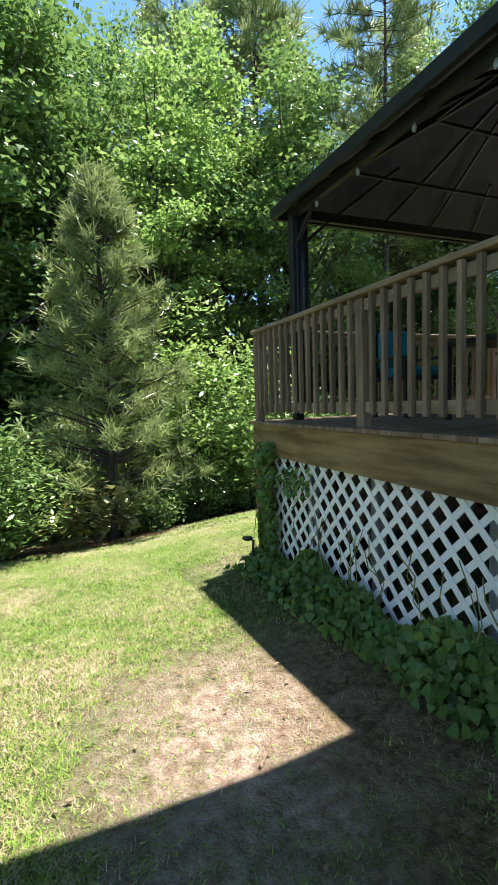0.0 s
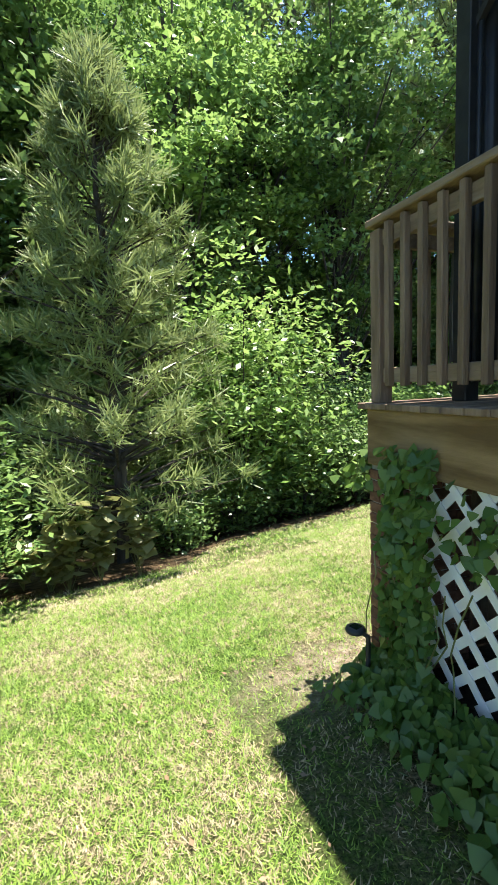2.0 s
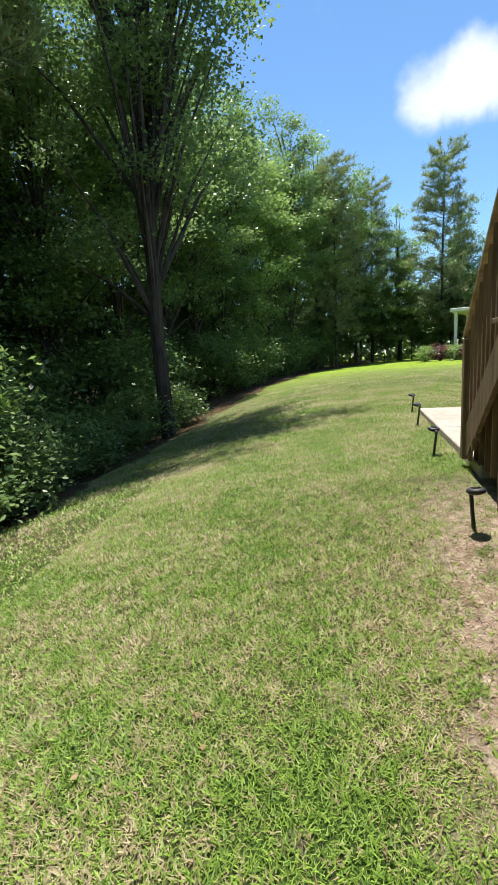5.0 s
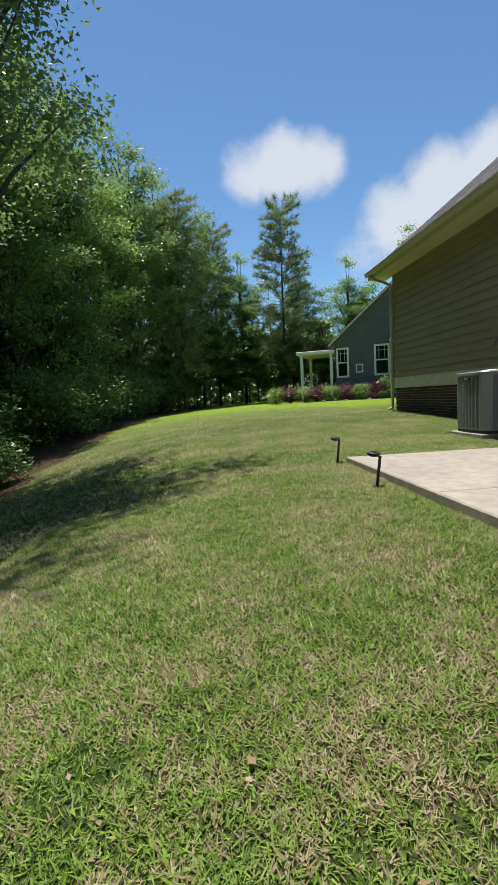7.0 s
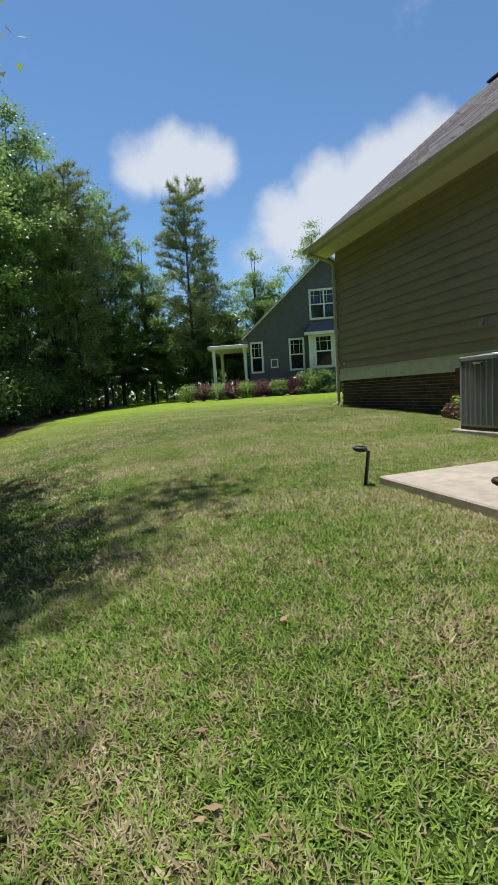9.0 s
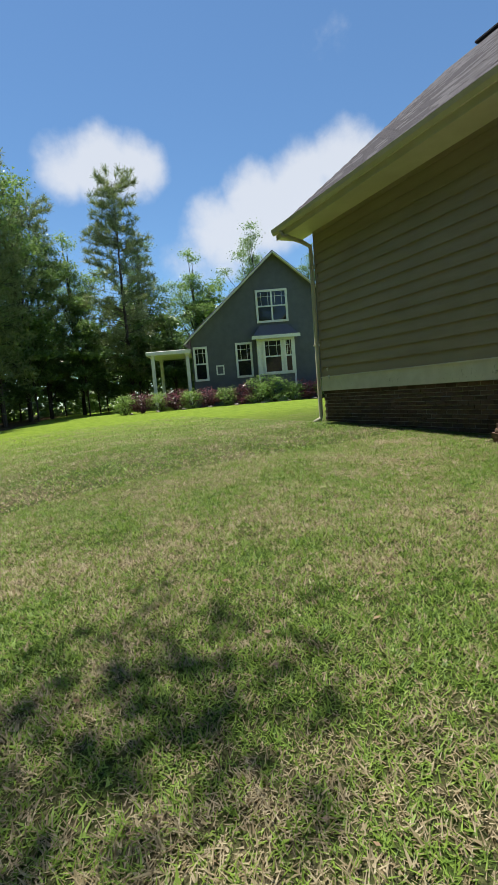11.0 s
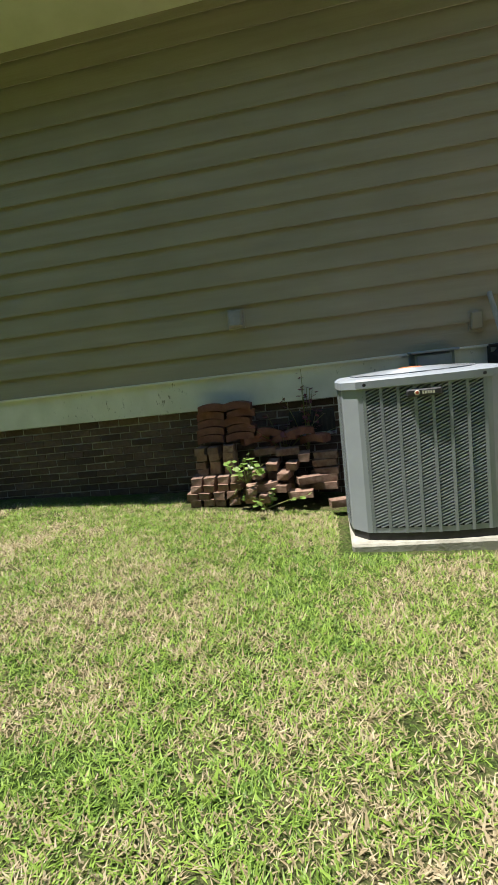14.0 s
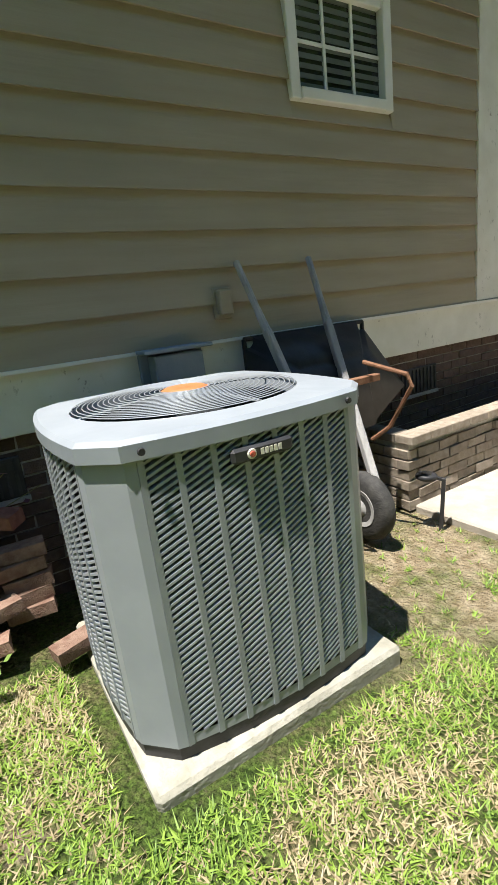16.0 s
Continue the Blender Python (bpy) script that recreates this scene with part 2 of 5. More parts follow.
M_FASCIA = simple("stained_fascia_board", (0.15, 0.09, 0.035), (0.40, 0.265, 0.13), 10, 0.8, bump=0.6, stretch=(1, 0.12, 1))
M_LATTICE = simple("white_vinyl_lattice", (0.80, 0.80, 0.79), (0.86, 0.86, 0.85), 6, 0.45, bump=0.05)
M_BLACKMETAL = simple("black_powder_coat", (0.018, 0.018, 0.02), (0.035, 0.034, 0.034), 12, 0.5, 0.0, bump=0.1)
M_ROOFMETAL = simple("brown_roof_panel", (0.016, 0.016, 0.017), (0.03, 0.028, 0.028), 6, 0.6, 0.0, bump=0.1)
M_DARK = simple("dark_void_paint", (0.012, 0.012, 0.012), (0.025, 0.024, 0.022), 6, 0.9)
M_ACGREY = simple("grey_enamel", (0.29, 0.315, 0.345), (0.325, 0.35, 0.38), 6, 0.42, bump=0.04)
M_ACTOP = simple("pale_grey_enamel", (0.27, 0.30, 0.335), (0.31, 0.34, 0.375), 6, 0.4, bump=0.04)
M_WIRE = simple("grey_coated_wire", (0.36, 0.39, 0.42), (0.42, 0.45, 0.48), 10, 0.4, 0.3, bump=0.0)
M_ORANGE = simple("orange_motor_cap", (0.55, 0.16, 0.06), (0.65, 0.22, 0.09), 8, 0.5)
# coil and fan colour, with the condenser's inner shade painted in
M_COIL = simple("shaded_coil_and_fan", (0.03, 0.035, 0.04), (0.08, 0.085, 0.09), 60, 0.5, 0.5)
M_BLACKPLASTIC = simple("black_plastic", (0.02, 0.02, 0.022), (0.04, 0.04, 0.043), 10, 0.5, bump=0.1)
M_SILVER = simple("silver_print", (0.62, 0.60, 0.50), (0.70, 0.68, 0.58), 10, 0.4)
M_RED = simple("red_print", (0.45, 0.08, 0.05), (0.5, 0.12, 0.08), 10, 0.4)
M_GREYBOX = simple("blue_grey_utility_paint", (0.20, 0.25, 0.30), (0.25, 0.30, 0.35), 8, 0.5)
M_HANDLE = simple("silvered_wood_handle", (0.30, 0.30, 0.30), (0.45, 0.44, 0.43), 14, 0.8, bump=0.6, stretch=(1, 1, 0.1))
M_RUST = simple("rusted_steel", (0.17, 0.08, 0.045), (0.27, 0.14, 0.08), 18, 0.8, 0.2, bump=0.5)
M_RUBBER = simple("worn_rubber", (0.03, 0.03, 0.03), (0.075, 0.072, 0.068), 14, 0.8, bump=0.4)
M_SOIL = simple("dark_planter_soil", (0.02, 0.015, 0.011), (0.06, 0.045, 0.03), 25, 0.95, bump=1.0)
M_ROCK = simple("rough_field_stone", (0.26, 0.23, 0.20), (0.44, 0.40, 0.35), 9, 0.9, bump=0.9)
M_NGREY = simple("slate_grey_siding", (0.10, 0.105, 0.118), (0.12, 0.125, 0.14), 3, 0.7, bump=0.1)
M_TEAL = simple("teal_cushion_fabric", (0.02, 0.17, 0.21), (0.03, 0.23, 0.28), 30, 0.9, bump=0.3)
M_BARK = simple("grey_brown_bark", (0.045, 0.036, 0.028), (0.12, 0.10, 0.08), 9, 0.95, bump=1.0, stretch=(1, 1, 0.2))
M_LEAF1 = foliage("broad_leaf", (0.12, 0.215, 0.055), (0.29, 0.42, 0.12), (0.10, 0.18, 0.05), 0.4)
M_LEAF2 = foliage("sunny_leaf", (0.22, 0.35, 0.075), (0.42, 0.56, 0.18), (0.18, 0.30, 0.075), 0.45)
M_LEAF3 = foliage("grey_green_leaf", (0.16, 0.26, 0.08), (0.34, 0.47, 0.17), (0.14, 0.22, 0.07), 0.5)
M_NEEDLE = foliage("pine_needle", (0.21, 0.265, 0.09), (0.40, 0.46, 0.19), (0.17, 0.225, 0.08), 0.4)
M_IVY = foliage("ivy_leaf", (0.08, 0.16, 0.03), (0.20, 0.31, 0.06), (0.07, 0.14, 0.03), 0.4, 0.4)
M_PLUM = foliage("plum_leaf", (0.16, 0.05, 0.07), (0.30, 0.10, 0.13), (0.11, 0.05, 0.06))
M_REED = foliage("dry_reed", (0.22, 0.22, 0.07), (0.36, 0.33, 0.14), (0.14, 0.18, 0.05))


def glass_material():
    k = Mat("window_glass", 0.04, 0, 0.6)
    k.color((0.012, 0.014, 0.016))
    return k.m


M_GLASS = glass_material()
M_GREYSLAT = simple("grey_green_blind", (0.10, 0.12, 0.105), (0.14, 0.16, 0.14), 6, 0.6)

# ---- building blocks ----


def mesh_object(name, bm, mat, smooth=False):
    me = bpy.data.meshes.new(name)
    bm.normal_update()
    bm.to_mesh(me)
    bm.free()
    me.materials.append(mat)
    if smooth:
        for p in me.polygons:
            p.use_smooth = True
    return me


def part(name, bm, material, parent=None, label="", smooth=False):
    ob = new(name, mesh_object(name, bm, material, smooth))
    if parent:
        ob.parent = parent
    return tagged(ob, label)


def thing(name, loc, label, category, group="", turn=0.0):
    ob = new(name)
    ob.empty_display_size = 0.1
    ob.matrix_basis = pose(*loc, 0, 0, turn)
    return tagged(ob, label, category, group)


def structure(name, bm, mat, label=""):
    return tagged(part(name, bm, mat), label, kind="structure")


def box(bm, x0, x1, y0, y1, z0, z1, bevel=0.0, m=None):
    vs = [bm.verts.new((x, y, z)) for x in (x0, x1) for y in (y0, y1) for z in (z0, z1)]
    fs = [bm.faces.new([vs[i] for i in q]) for q in ((0, 1, 3, 2), (4, 6, 7, 5), (0, 4, 5, 1), (2, 3, 7, 6), (0, 2, 6, 4), (1, 5, 7, 3))]
    if bevel:
        edges = list({e for f in fs for e in f.edges})
        vs = list({v for f in bmesh.ops.bevel(bm, geom=edges, offset=bevel, segments=1, affect="EDGES")["faces"] for v in f.verts} | {v for v in vs if v.is_valid})
    if m is not None:
        for v in vs:
            v.co = m @ v.co
    return bm


def one_box(*a, **k):
    return box(bmesh.new(), *a, **k)


def beam(bm, a, b, w, h, bevel=0.0, up=(0, 0, 1)):
    """A bar of section w by h from a to b."""
    a, b = Vector(a), Vector(b)
    d = b - a
    z = d.normalized()
    x = Vector(up).cross(z)
    x = x.normalized() if x.length > 1e-4 else Vector((1, 0, 0))
    y = z.cross(x)
    m = Matrix((x, y, z)).transposed().to_4x4()
    m.translation = a
    return box(bm, -w / 2, w / 2, -h / 2, h / 2, 0, d.length, bevel, m)


def tube(bm, pts, radii, sides=8, close=True):
    """A tapered pipe along points."""
    rings = []
    pts = [Vector(p) for p in pts]
    for i, p in enumerate(pts):
        d = (pts[min(i + 1, len(pts) - 1)] - pts[max(i - 1, 0)]).normalized()
        x = d.cross(Vector((0.31, 0.17, 0.93)) if abs(d.z) < 0.9 else Vector((1, 0.1, 0))).normalized()
        y = d.cross(x)
        rings.append([bm.verts.new(p + radii[i] * (math.cos(t) * x + math.sin(t) * y)) for t in (2 * math.pi * k / sides for k in range(sides))])
    for r, s in zip(rings, rings[1:]):
        for k in range(sides):
            bm.faces.new((r[k], r[(k + 1) % sides], s[(k + 1) % sides], s[k]))
    if close:
        bm.faces.new(rings[0][::-1])
        bm.faces.new(rings[-1])
    return bm


def lathe(bm, profile, sides=24, m=None):
    """Turns a profile of (radius, z) round the z axis."""
    rings = [[bm.verts.new((r * math.cos(2 * math.pi * k / sides), r * math.sin(2 * math.pi * k / sides), z)) for k in range(sides)] for r, z in profile]
    for r, s in zip(rings, rings[1:]):
        for k in range(sides):
            bm.faces.new((r[k], r[(k + 1) % sides], s[(k + 1) % sides], s[k]))
    for ring, flip in ((rings[0], True), (rings[-1], False)):
        bm.faces.new(ring[::-1] if flip else ring)
    if m is not None:
        for ring in rings:
            for v in ring:
                v.co = m @ v.co
    return bm


def quads(name, verts, mat):
    """A mesh of loose quads from an array (n, 4, 3)."""
    n, k = len(verts), verts.shape[1]
    me = bpy.data.meshes.new(name)
    me.vertices.add(n * k)
    me.vertices.foreach_set("co", np.ascontiguousarray(verts, dtype=np.float32).ravel())
    me.loops.add(n * k)
    me.loops.foreach_set("vertex_index", np.arange(n * k, dtype=np.int32))
    me.polygons.add(n)
    me.polygons.foreach_set("loop_start", np.arange(0, n * k, k, dtype=np.int32))
    me.update(calc_edges=True)
    me.materials.append(mat)
    return me


def leaf_quads(c, size, rng, aspect=0.5, flat=0.6, droop=0.0):
    """Leaves at centres c: pointed rhombs at random turns, leaning flat by that much."""
    n = len(c)
    d = rng.normal(size=(n, 3))
    d[:, 2] = d[:, 2] * (1 - flat) - droop
    d /= np.linalg.norm(d, axis=1)[:, None]
    up = rng.normal(size=(n, 3)) * (1 - flat) + np.array([0, 0, 1.0])
    s = np.cross(d, up)
    s /= np.linalg.norm(s, axis=1)[:, None] + 1e-9
    ln = size * rng.uniform(0.6, 1.3, size=(n, 1))
    w = ln * aspect
    return np.stack([c - d * ln / 2, c + s * w / 2 - d * ln * 0.05, c + d * ln / 2, c - s * w / 2 - d * ln * 0.05], 1)


def smooth(a, b, x):
    t = min(1.0, max(0.0, (x - a) / (b - a)))
    return t * t * (3 - 2 * t)


def ground_z(x, y):
    """The lawn: flat by the house, falling towards the woods."""
    z = 1.71 + (0.028 * (min(x, 9.6) - 1.5) if x > 1.5 else 0.006 * (max(x, -3) - 1.5) + 0.086 * min(0.0, max(x, -9) + 3))
    k = 1 - 0.65 * smooth(4, 22, x)
    if y > 3.5:
        z -= k * (0.03 * (y - 3.5) + 0.021 * (min(y, 11) - 3.5) ** 2)
        z -= k * 0.05 * max(0.0, min(y, 18) - 11)
    else:
        z += 0.022 * (3.5 - max(y, -3)) * smooth(3.4, 5.0, x)
    z += 0.075 * min(max(4 - y, 0), 6) * (1 - smooth(-7.5, -4, x))
    return z


def ground_n(x, y):
    return np.array([ground_z(a, b) for a, b in zip(x, y)])


# ---- ground ----
def edge_y(x):
    """Where the lawn ends and the woods begin."""
    pts = ((-60, 6.0), (-14, 6.6), (-10, 7.0), (-7, 8.2), (-3, 9.3), (3, 10.0), (11, 9.6), (24, 8.0), (34, 5.0), (60, 0.0))
    for (a, p), (b, q) in zip(pts, pts[1:]):
        if x <= b:
            return p + (q - p) * smooth(a, b, x) + 0.25 * math.sin(x * 1.7) + 0.15 * math.sin(x * 4.1)
    return 0.0


def build_ground():
    xs = [-600, -200, -90, -50] + [-30 + 0.6 * i for i in range(125)] + [50, 60, 90, 200, 600]
    ys = [-600, -200, -80, -40, -25] + [-15 + 0.6 * i for i in range(65)] + [30, 45, 90, 200, 600]
    bm = bmesh.new()
    grid = [[bm.verts.new((x, y, ground_z(x, y) + (0.02 * noise.noise((x * 0.8, y * 0.8, 0)) if abs(x) < 40 else 0))) for y in ys] for x in xs]
    for i in range(len(xs) - 1):
        for j in range(len(ys) - 1):
            bm.faces.new((grid[i][j], grid[i + 1][j], grid[i + 1][j + 1], grid[i][j + 1]))
    structure("ground", bm, M_LAWN, "patchy green lawn with straw and bare earth")
    bm = bmesh.new()
    rows = []
    for i in range(180):
        x = -60 + i * 0.75
        e = edge_y(x)
        rows.append([bm.verts.new((x, y, ground_z(x, y) + dz)) for y, dz in ((e, -0.02), (e + 0.4, 0.03), (e + 2, 0.03), (e + 5, 0.03), (e + 12, 0.03), (e + 25, 0.05), (e + 60, 0.3))])
    for r, s in zip(rows, rows[1:]):
        for k in range(len(r) - 1):
            bm.faces.new((r[k], s[k], s[k + 1], r[k + 1]))
    structure("forest_floor", bm, M_FLOOR, "shaded brown leaf litter under the trees")


build_ground()


# ---- our house ----
HX0, HX1, RIDGE_Y, RIDGE_Z, EAVE_Z = -7.0, 9.38, -4.7, 10.35, 6.02


def brick_mesh(mat, lx=0.193, ly=0.09, lz=0.058, bevel=0.004):
    bm = one_box(-lx / 2, lx / 2, -ly / 2, ly / 2, -lz / 2, lz / 2)
    for v in bm.verts:
        v.co += Vector((random.uniform(-1, 1), random.uniform(-1, 1), random.uniform(-1, 1))) * bevel
    return mesh_object("brick", bm, mat)


def piece(name, me, parent, m):
    ob = new(name, me)
    ob.parent = parent
    ob.matrix_basis = m
    return ob


def clapboard(bm, x0, x1, z, h, y=0.0):
    """One lapped board, thicker at its lower edge."""
    v = [bm.verts.new(p) for x in (x0, x1) for p in ((x, y - 0.02, z + 0.03), (x, y + 0.024, z + 0.03), (x, y + 0.024, z), (x, y + 0.036, z), (x, y + 0.006, z + h + 0.03), (x, y - 0.02, z + h + 0.03))]
    for i in range(6):
        j = (i + 1) % 6
        bm.faces.new((v[i], v[j], v[j + 6], v[i + 6]))
    bm.faces.new(v[5::-1]), bm.faces.new(v[6:])
    return bm


def build_house():
    bm = one_box(HX0, HX1, -9.4, -0.03, 1.0, EAVE_Z)
    wall = structure("wall_north", bm, M_DARK, "olive lap-siding house wall above a brick base")
    base = one_box(HX0 + 0.02, HX1 - 0.02, -0.05, -0.008, 1.2, 2.64)
    part("mortar", base, M_MORTAR, wall)
    e = one_box(HX1 - 0.03, HX1 + 0.01, -9.4, -0.03, 2.66, EAVE_Z)
    part("end_siding", e, M_SIDING, wall)
    bm = bmesh.new()
    vs = [bm.verts.new(p) for p in ((HX1, -9.4, EAVE_Z), (HX1, 0, EAVE_Z), (HX1, RIDGE_Y, RIDGE_Z - 0.25), (HX0, -9.4, EAVE_Z), (HX0, 0, EAVE_Z), (HX0, RIDGE_Y, RIDGE_Z - 0.25))]
    bm.faces.new(vs[:3]), bm.faces.new(vs[:2:-1])
    part("gable_wall", bm, M_SIDING, wall)
    z, n = 2.945, 0
    win = (1.09, 1.91, 4.20, 5.45)
    while z < EAVE_Z - 0.05:
        spans = [(0.17, HX1)]
        if z + 0.19 > win[2] and z < win[3]:
            spans = [(0.17, win[0]), (win[1], HX1)]
        if z < win[2] < z + 0.19:
            part("siding_board", clapboard(bmesh.new(), win[0], win[1], z, win[2] - z - 0.03), M_SIDING, wall)
        for a, b in spans:
            part("siding_board", clapboard(bmesh.new(), a, b, z, 0.193), M_SIDING, wall)
        part("siding_board", clapboard(bmesh.new(), HX0, -0.62, z, 0.193), M_SIDING, wall)
        z += 0.193
    part("skirt_board", one_box(HX0, HX1 + 0.012, -0.02, 0.03, 2.645, 2.93, 0.004), M_SKIRT, wall, "mildew-spotted white skirt board")
    part("drip_cap", one_box(HX0, HX1 + 0.014, -0.02, 0.05, 2.928, 2.946), M_WHITE, wall)
    part("corner_board", one_box(-0.62, 0.17, -0.02, 0.035, 2.95, EAVE_Z, 0.004), M_SKIRT, wall, "wide mildew-spotted white corner panel")
    part("corner_board", one_box(HX1 - 0.06, HX1 + 0.02, -0.04, 0.028, 2.95, EAVE_Z, 0.004), M_SIDING, wall)
    # roof
    bm = bmesh.new()
    ox, oy = 0.62, 0.52
    sl = (RIDGE_Z - EAVE_Z - 0.12) / (0 + oy - RIDGE_Y)
    for sgn in (1, -1):
        y0 = oy if sgn == 1 else 2 * RIDGE_Y - oy
        ze = EAVE_Z + 0.12
        v = [bm.verts.new(p) for p in ((HX0 - ox, y0, ze), (HX1 + ox, y0, ze), (HX1 + ox, RIDGE_Y, RIDGE_Z), (HX0 - ox, RIDGE_Y, RIDGE_Z))]
        w = [bm.verts.new(u.co - Vector((0, 0, 0.09))) for u in v]
        bm.faces.new(v), bm.faces.new(w[::-1])
        for i in range(4):
            bm.faces.new((v[i], w[i], w[(i + 1) % 4], v[(i + 1) % 4]))
    roof = tagged(part("roof", bm, M_SHINGLE), "dark charcoal asphalt shingle gable roof", kind="structure")
    tab = one_box(-0.155, 0.155, -0.075, 0.085, 0.0, 0.008)
    tab = mesh_object("shingle", tab, M_SHINGLE)
    ang = math.degrees(math.atan(sl))
    rows, count, rest = 42, 0, bmesh.new()
    for r in range(rows):
        y = oy - 0.07 - r * 0.125
        zz = EAVE_Z + 0.12 + (oy - y) * sl
        if y < RIDGE_Y + 0.1:
            break
        x = HX1 + ox - 0.16 - (r % 2) * 0.155
        while x > 3.0:
            m = pose(x, y, zz + 0.004, -ang - 3, 0, 0)
            if count < 300 and x > 6.4:
                piece("shingle", tab, roof, m)
                count += 1
            else:
                box(rest, -0.155, 0.155, -0.075, 0.085, 0, 0.006 + 0.006 * random.random(), 0, m)
            x -= 0.32
    tagged(part("shingle_field", rest, M_SHINGLE, roof), kind="stuff")
    part("ridge_cap", one_box(HX0 - ox, HX1 + ox - 0.9, RIDGE_Y - 0.12, RIDGE_Y + 0.12, RIDGE_Z, RIDGE_Z + 0.05, 0.01), M_SHINGLE, roof)
    ceil = one_box(HX0 - ox, HX1 + ox, -0.02, oy, EAVE_Z - 0.1, EAVE_Z - 0.07)
    tagged(part("soffit", ceil, M_SOFFIT), "cream boxed soffit under the eave", kind="structure")
    f = one_box(HX0 - ox, HX1 + ox, oy, oy + 0.02, EAVE_Z - 0.11, EAVE_Z + 0.13)
    tagged(part("fascia_trim", f, M_SOFFIT), "cream painted fascia board", kind="structure")
    bm = bmesh.new()
    rake = [bm.verts.new(p) for p in ((HX1 + ox, oy, EAVE_Z - 0.06), (HX1 + ox, oy, EAVE_Z + 0.13), (HX1 + ox, RIDGE_Y, RIDGE_Z), (HX1 + ox, RIDGE_Y, RIDGE_Z - 0.2))]
    back = [bm.verts.new(v.co + Vector((0.025, 0, 0))) for v in rake]
    bm.faces.new(back), bm.faces.new(rake[::-1])
    for i in range(4):
        bm.faces.new((rake[i], back[i], back[(i + 1) % 4], rake[(i + 1) % 4]))
    tagged(part("rake_trim", bm, M_SOFFIT), "cream rake board on the gable", kind="structure")
    # gutter and downspout
    g = thing("gutter", (0, 0, 0), "cream metal gutter with a downspout at the house corner", "gutter")
    bm = bmesh.new()
    prof = ((0.02, 0.12), (0.02, 0.02), (0.08, 0.0), (0.115, 0.05), (0.13, 0.12), (0.12, 0.12), (0.10, 0.055), (0.075, 0.015), (0.03, 0.03), (0.03, 0.12))
    a = [bm.verts.new((HX0 - ox, oy + p, EAVE_Z - 0.02 + q)) for p, q in prof]
    b = [bm.verts.new((HX1 + ox + 0.02, oy + p, EAVE_Z - 0.02 + q)) for p, q in prof]
    for i in range(len(prof)):
        j = (i + 1) % len(prof)
        bm.faces.new((a[i], b[i], b[j], a[j]))
    bm.faces.new(a), bm.faces.new(b[::-1])
    part("trough", bm, M_SOFFIT, g)
    bm = bmesh.new()
    x = HX1 - 0.02
    pts = [(x + 0.34, oy + 0.07, EAVE_Z), (x + 0.32, oy + 0.06, EAVE_Z - 0.10), (x + 0.13, 0.24, EAVE_Z - 0.27), (x + 0.06, 0.085, EAVE_Z - 0.38), (x + 0.06, 0.08, EAVE_Z - 0.6), (x + 0.06, 0.08, 2.12), (x + 0.06, 0.11, 2.05), (x + 0.06, 0.26, 1.99)]
    tube(bm, pts, [0.045] * len(pts), 8)
    part("downspout", bm, M_SOFFIT, g, smooth=True)
    for zz in (5.2, 3.6):
        part("strap", one_box(x + 0.0, x + 0.12, 0.03, 0.13, zz, zz + 0.03), M_SOFFIT, g)
    # window
    w = tagged(new("window_1"), "white double-hung window with grilles and closed blinds", kind="structure")
    x0, x1, z0, z1 = win
    for a in ((x0, x0 + 0.07, z0, z1), (x1 - 0.07, x1, z0, z1)):
        part("window_frame", one_box(a[0], a[1], -0.05, 0.05, a[2], a[3], 0.005), M_WHITE, w)
    part("window_frame", one_box(x0 + 0.07, x1 - 0.07, -0.05, 0.05, z1 - 0.09, z1, 0.005), M_WHITE, w)
    part("window_sill", one_box(x0 + 0.07, x1 - 0.07, -0.05, 0.06, z0, z0 + 0.06, 0.005), M_WHITE, w)
    zm = 4.78
    part("meeting_rail", one_box(x0 + 0.07, x1 - 0.07, -0.03, 0.035, zm - 0.03, zm + 0.04, 0.004), M_WHITE, w)
    for za, zb in ((z0 + 0.06, zm - 0.03), (zm + 0.04, z1 - 0.09)):
        part("pane", one_box(x0 + 0.07, x1 - 0.07, -0.012, -0.006, za, zb), M_GLASS, w)
        for k in (1, 2):
            xm = x0 + 0.07 + (x1 - x0 - 0.14) * k / 3
            part("grille_bar", one_box(xm - 0.009, xm + 0.009, -0.006, 0.008, za, zb), M_WHITE, w)
        part("grille_bar", one_box(x0 + 0.07, x1 - 0.07, -0.006, 0.006, (za + zb) / 2 - 0.009, (za + zb) / 2 + 0.009), M_WHITE, w)
        k = za + 0.02
        while k < zb - 0.02:
            part("blind_slat", one_box(x0 + 0.08, x1 - 0.08, -0.006, -0.001, k, k + 0.026), M_GREYSLAT, w)
            k += 0.05
    # base bricks
    me = [brick_mesh(M_BRICK) for _ in range(4)]
    count, rest = 0, bmesh.new()
    for c in range(13):
        zz = 2.61 - c * 0.0677
        x = HX1 - 0.1 - (c % 2) * 0.1
        while x > -1.6:
            if zz > ground_z(x, 0) - 0.05:
                m = pose(x, -0.045 + random.uniform(-0.004, 0.004), zz, 0, 0, 0)
                if count < 300 and x > 3.6:
                    piece("brick", random.choice(me), wall, m)
                    count += 1
                else:
                    box(rest, -0.0965, 0.0965, -0.045, 0.045, -0.029, 0.029, 0, m)
            x -= 0.203
    tagged(part("brickwork", rest, M_BRICK, wall), kind="stuff")



build_house()


# ---- patio and planter ----
SLAB_Z = 1.76
slab = structure("patio_slab", one_box(-3.1, 1.56, 0.53, 3.96, 1.45, SLAB_Z, 0.012), M_CONCRETE, "pale concrete patio slab set in the lawn")
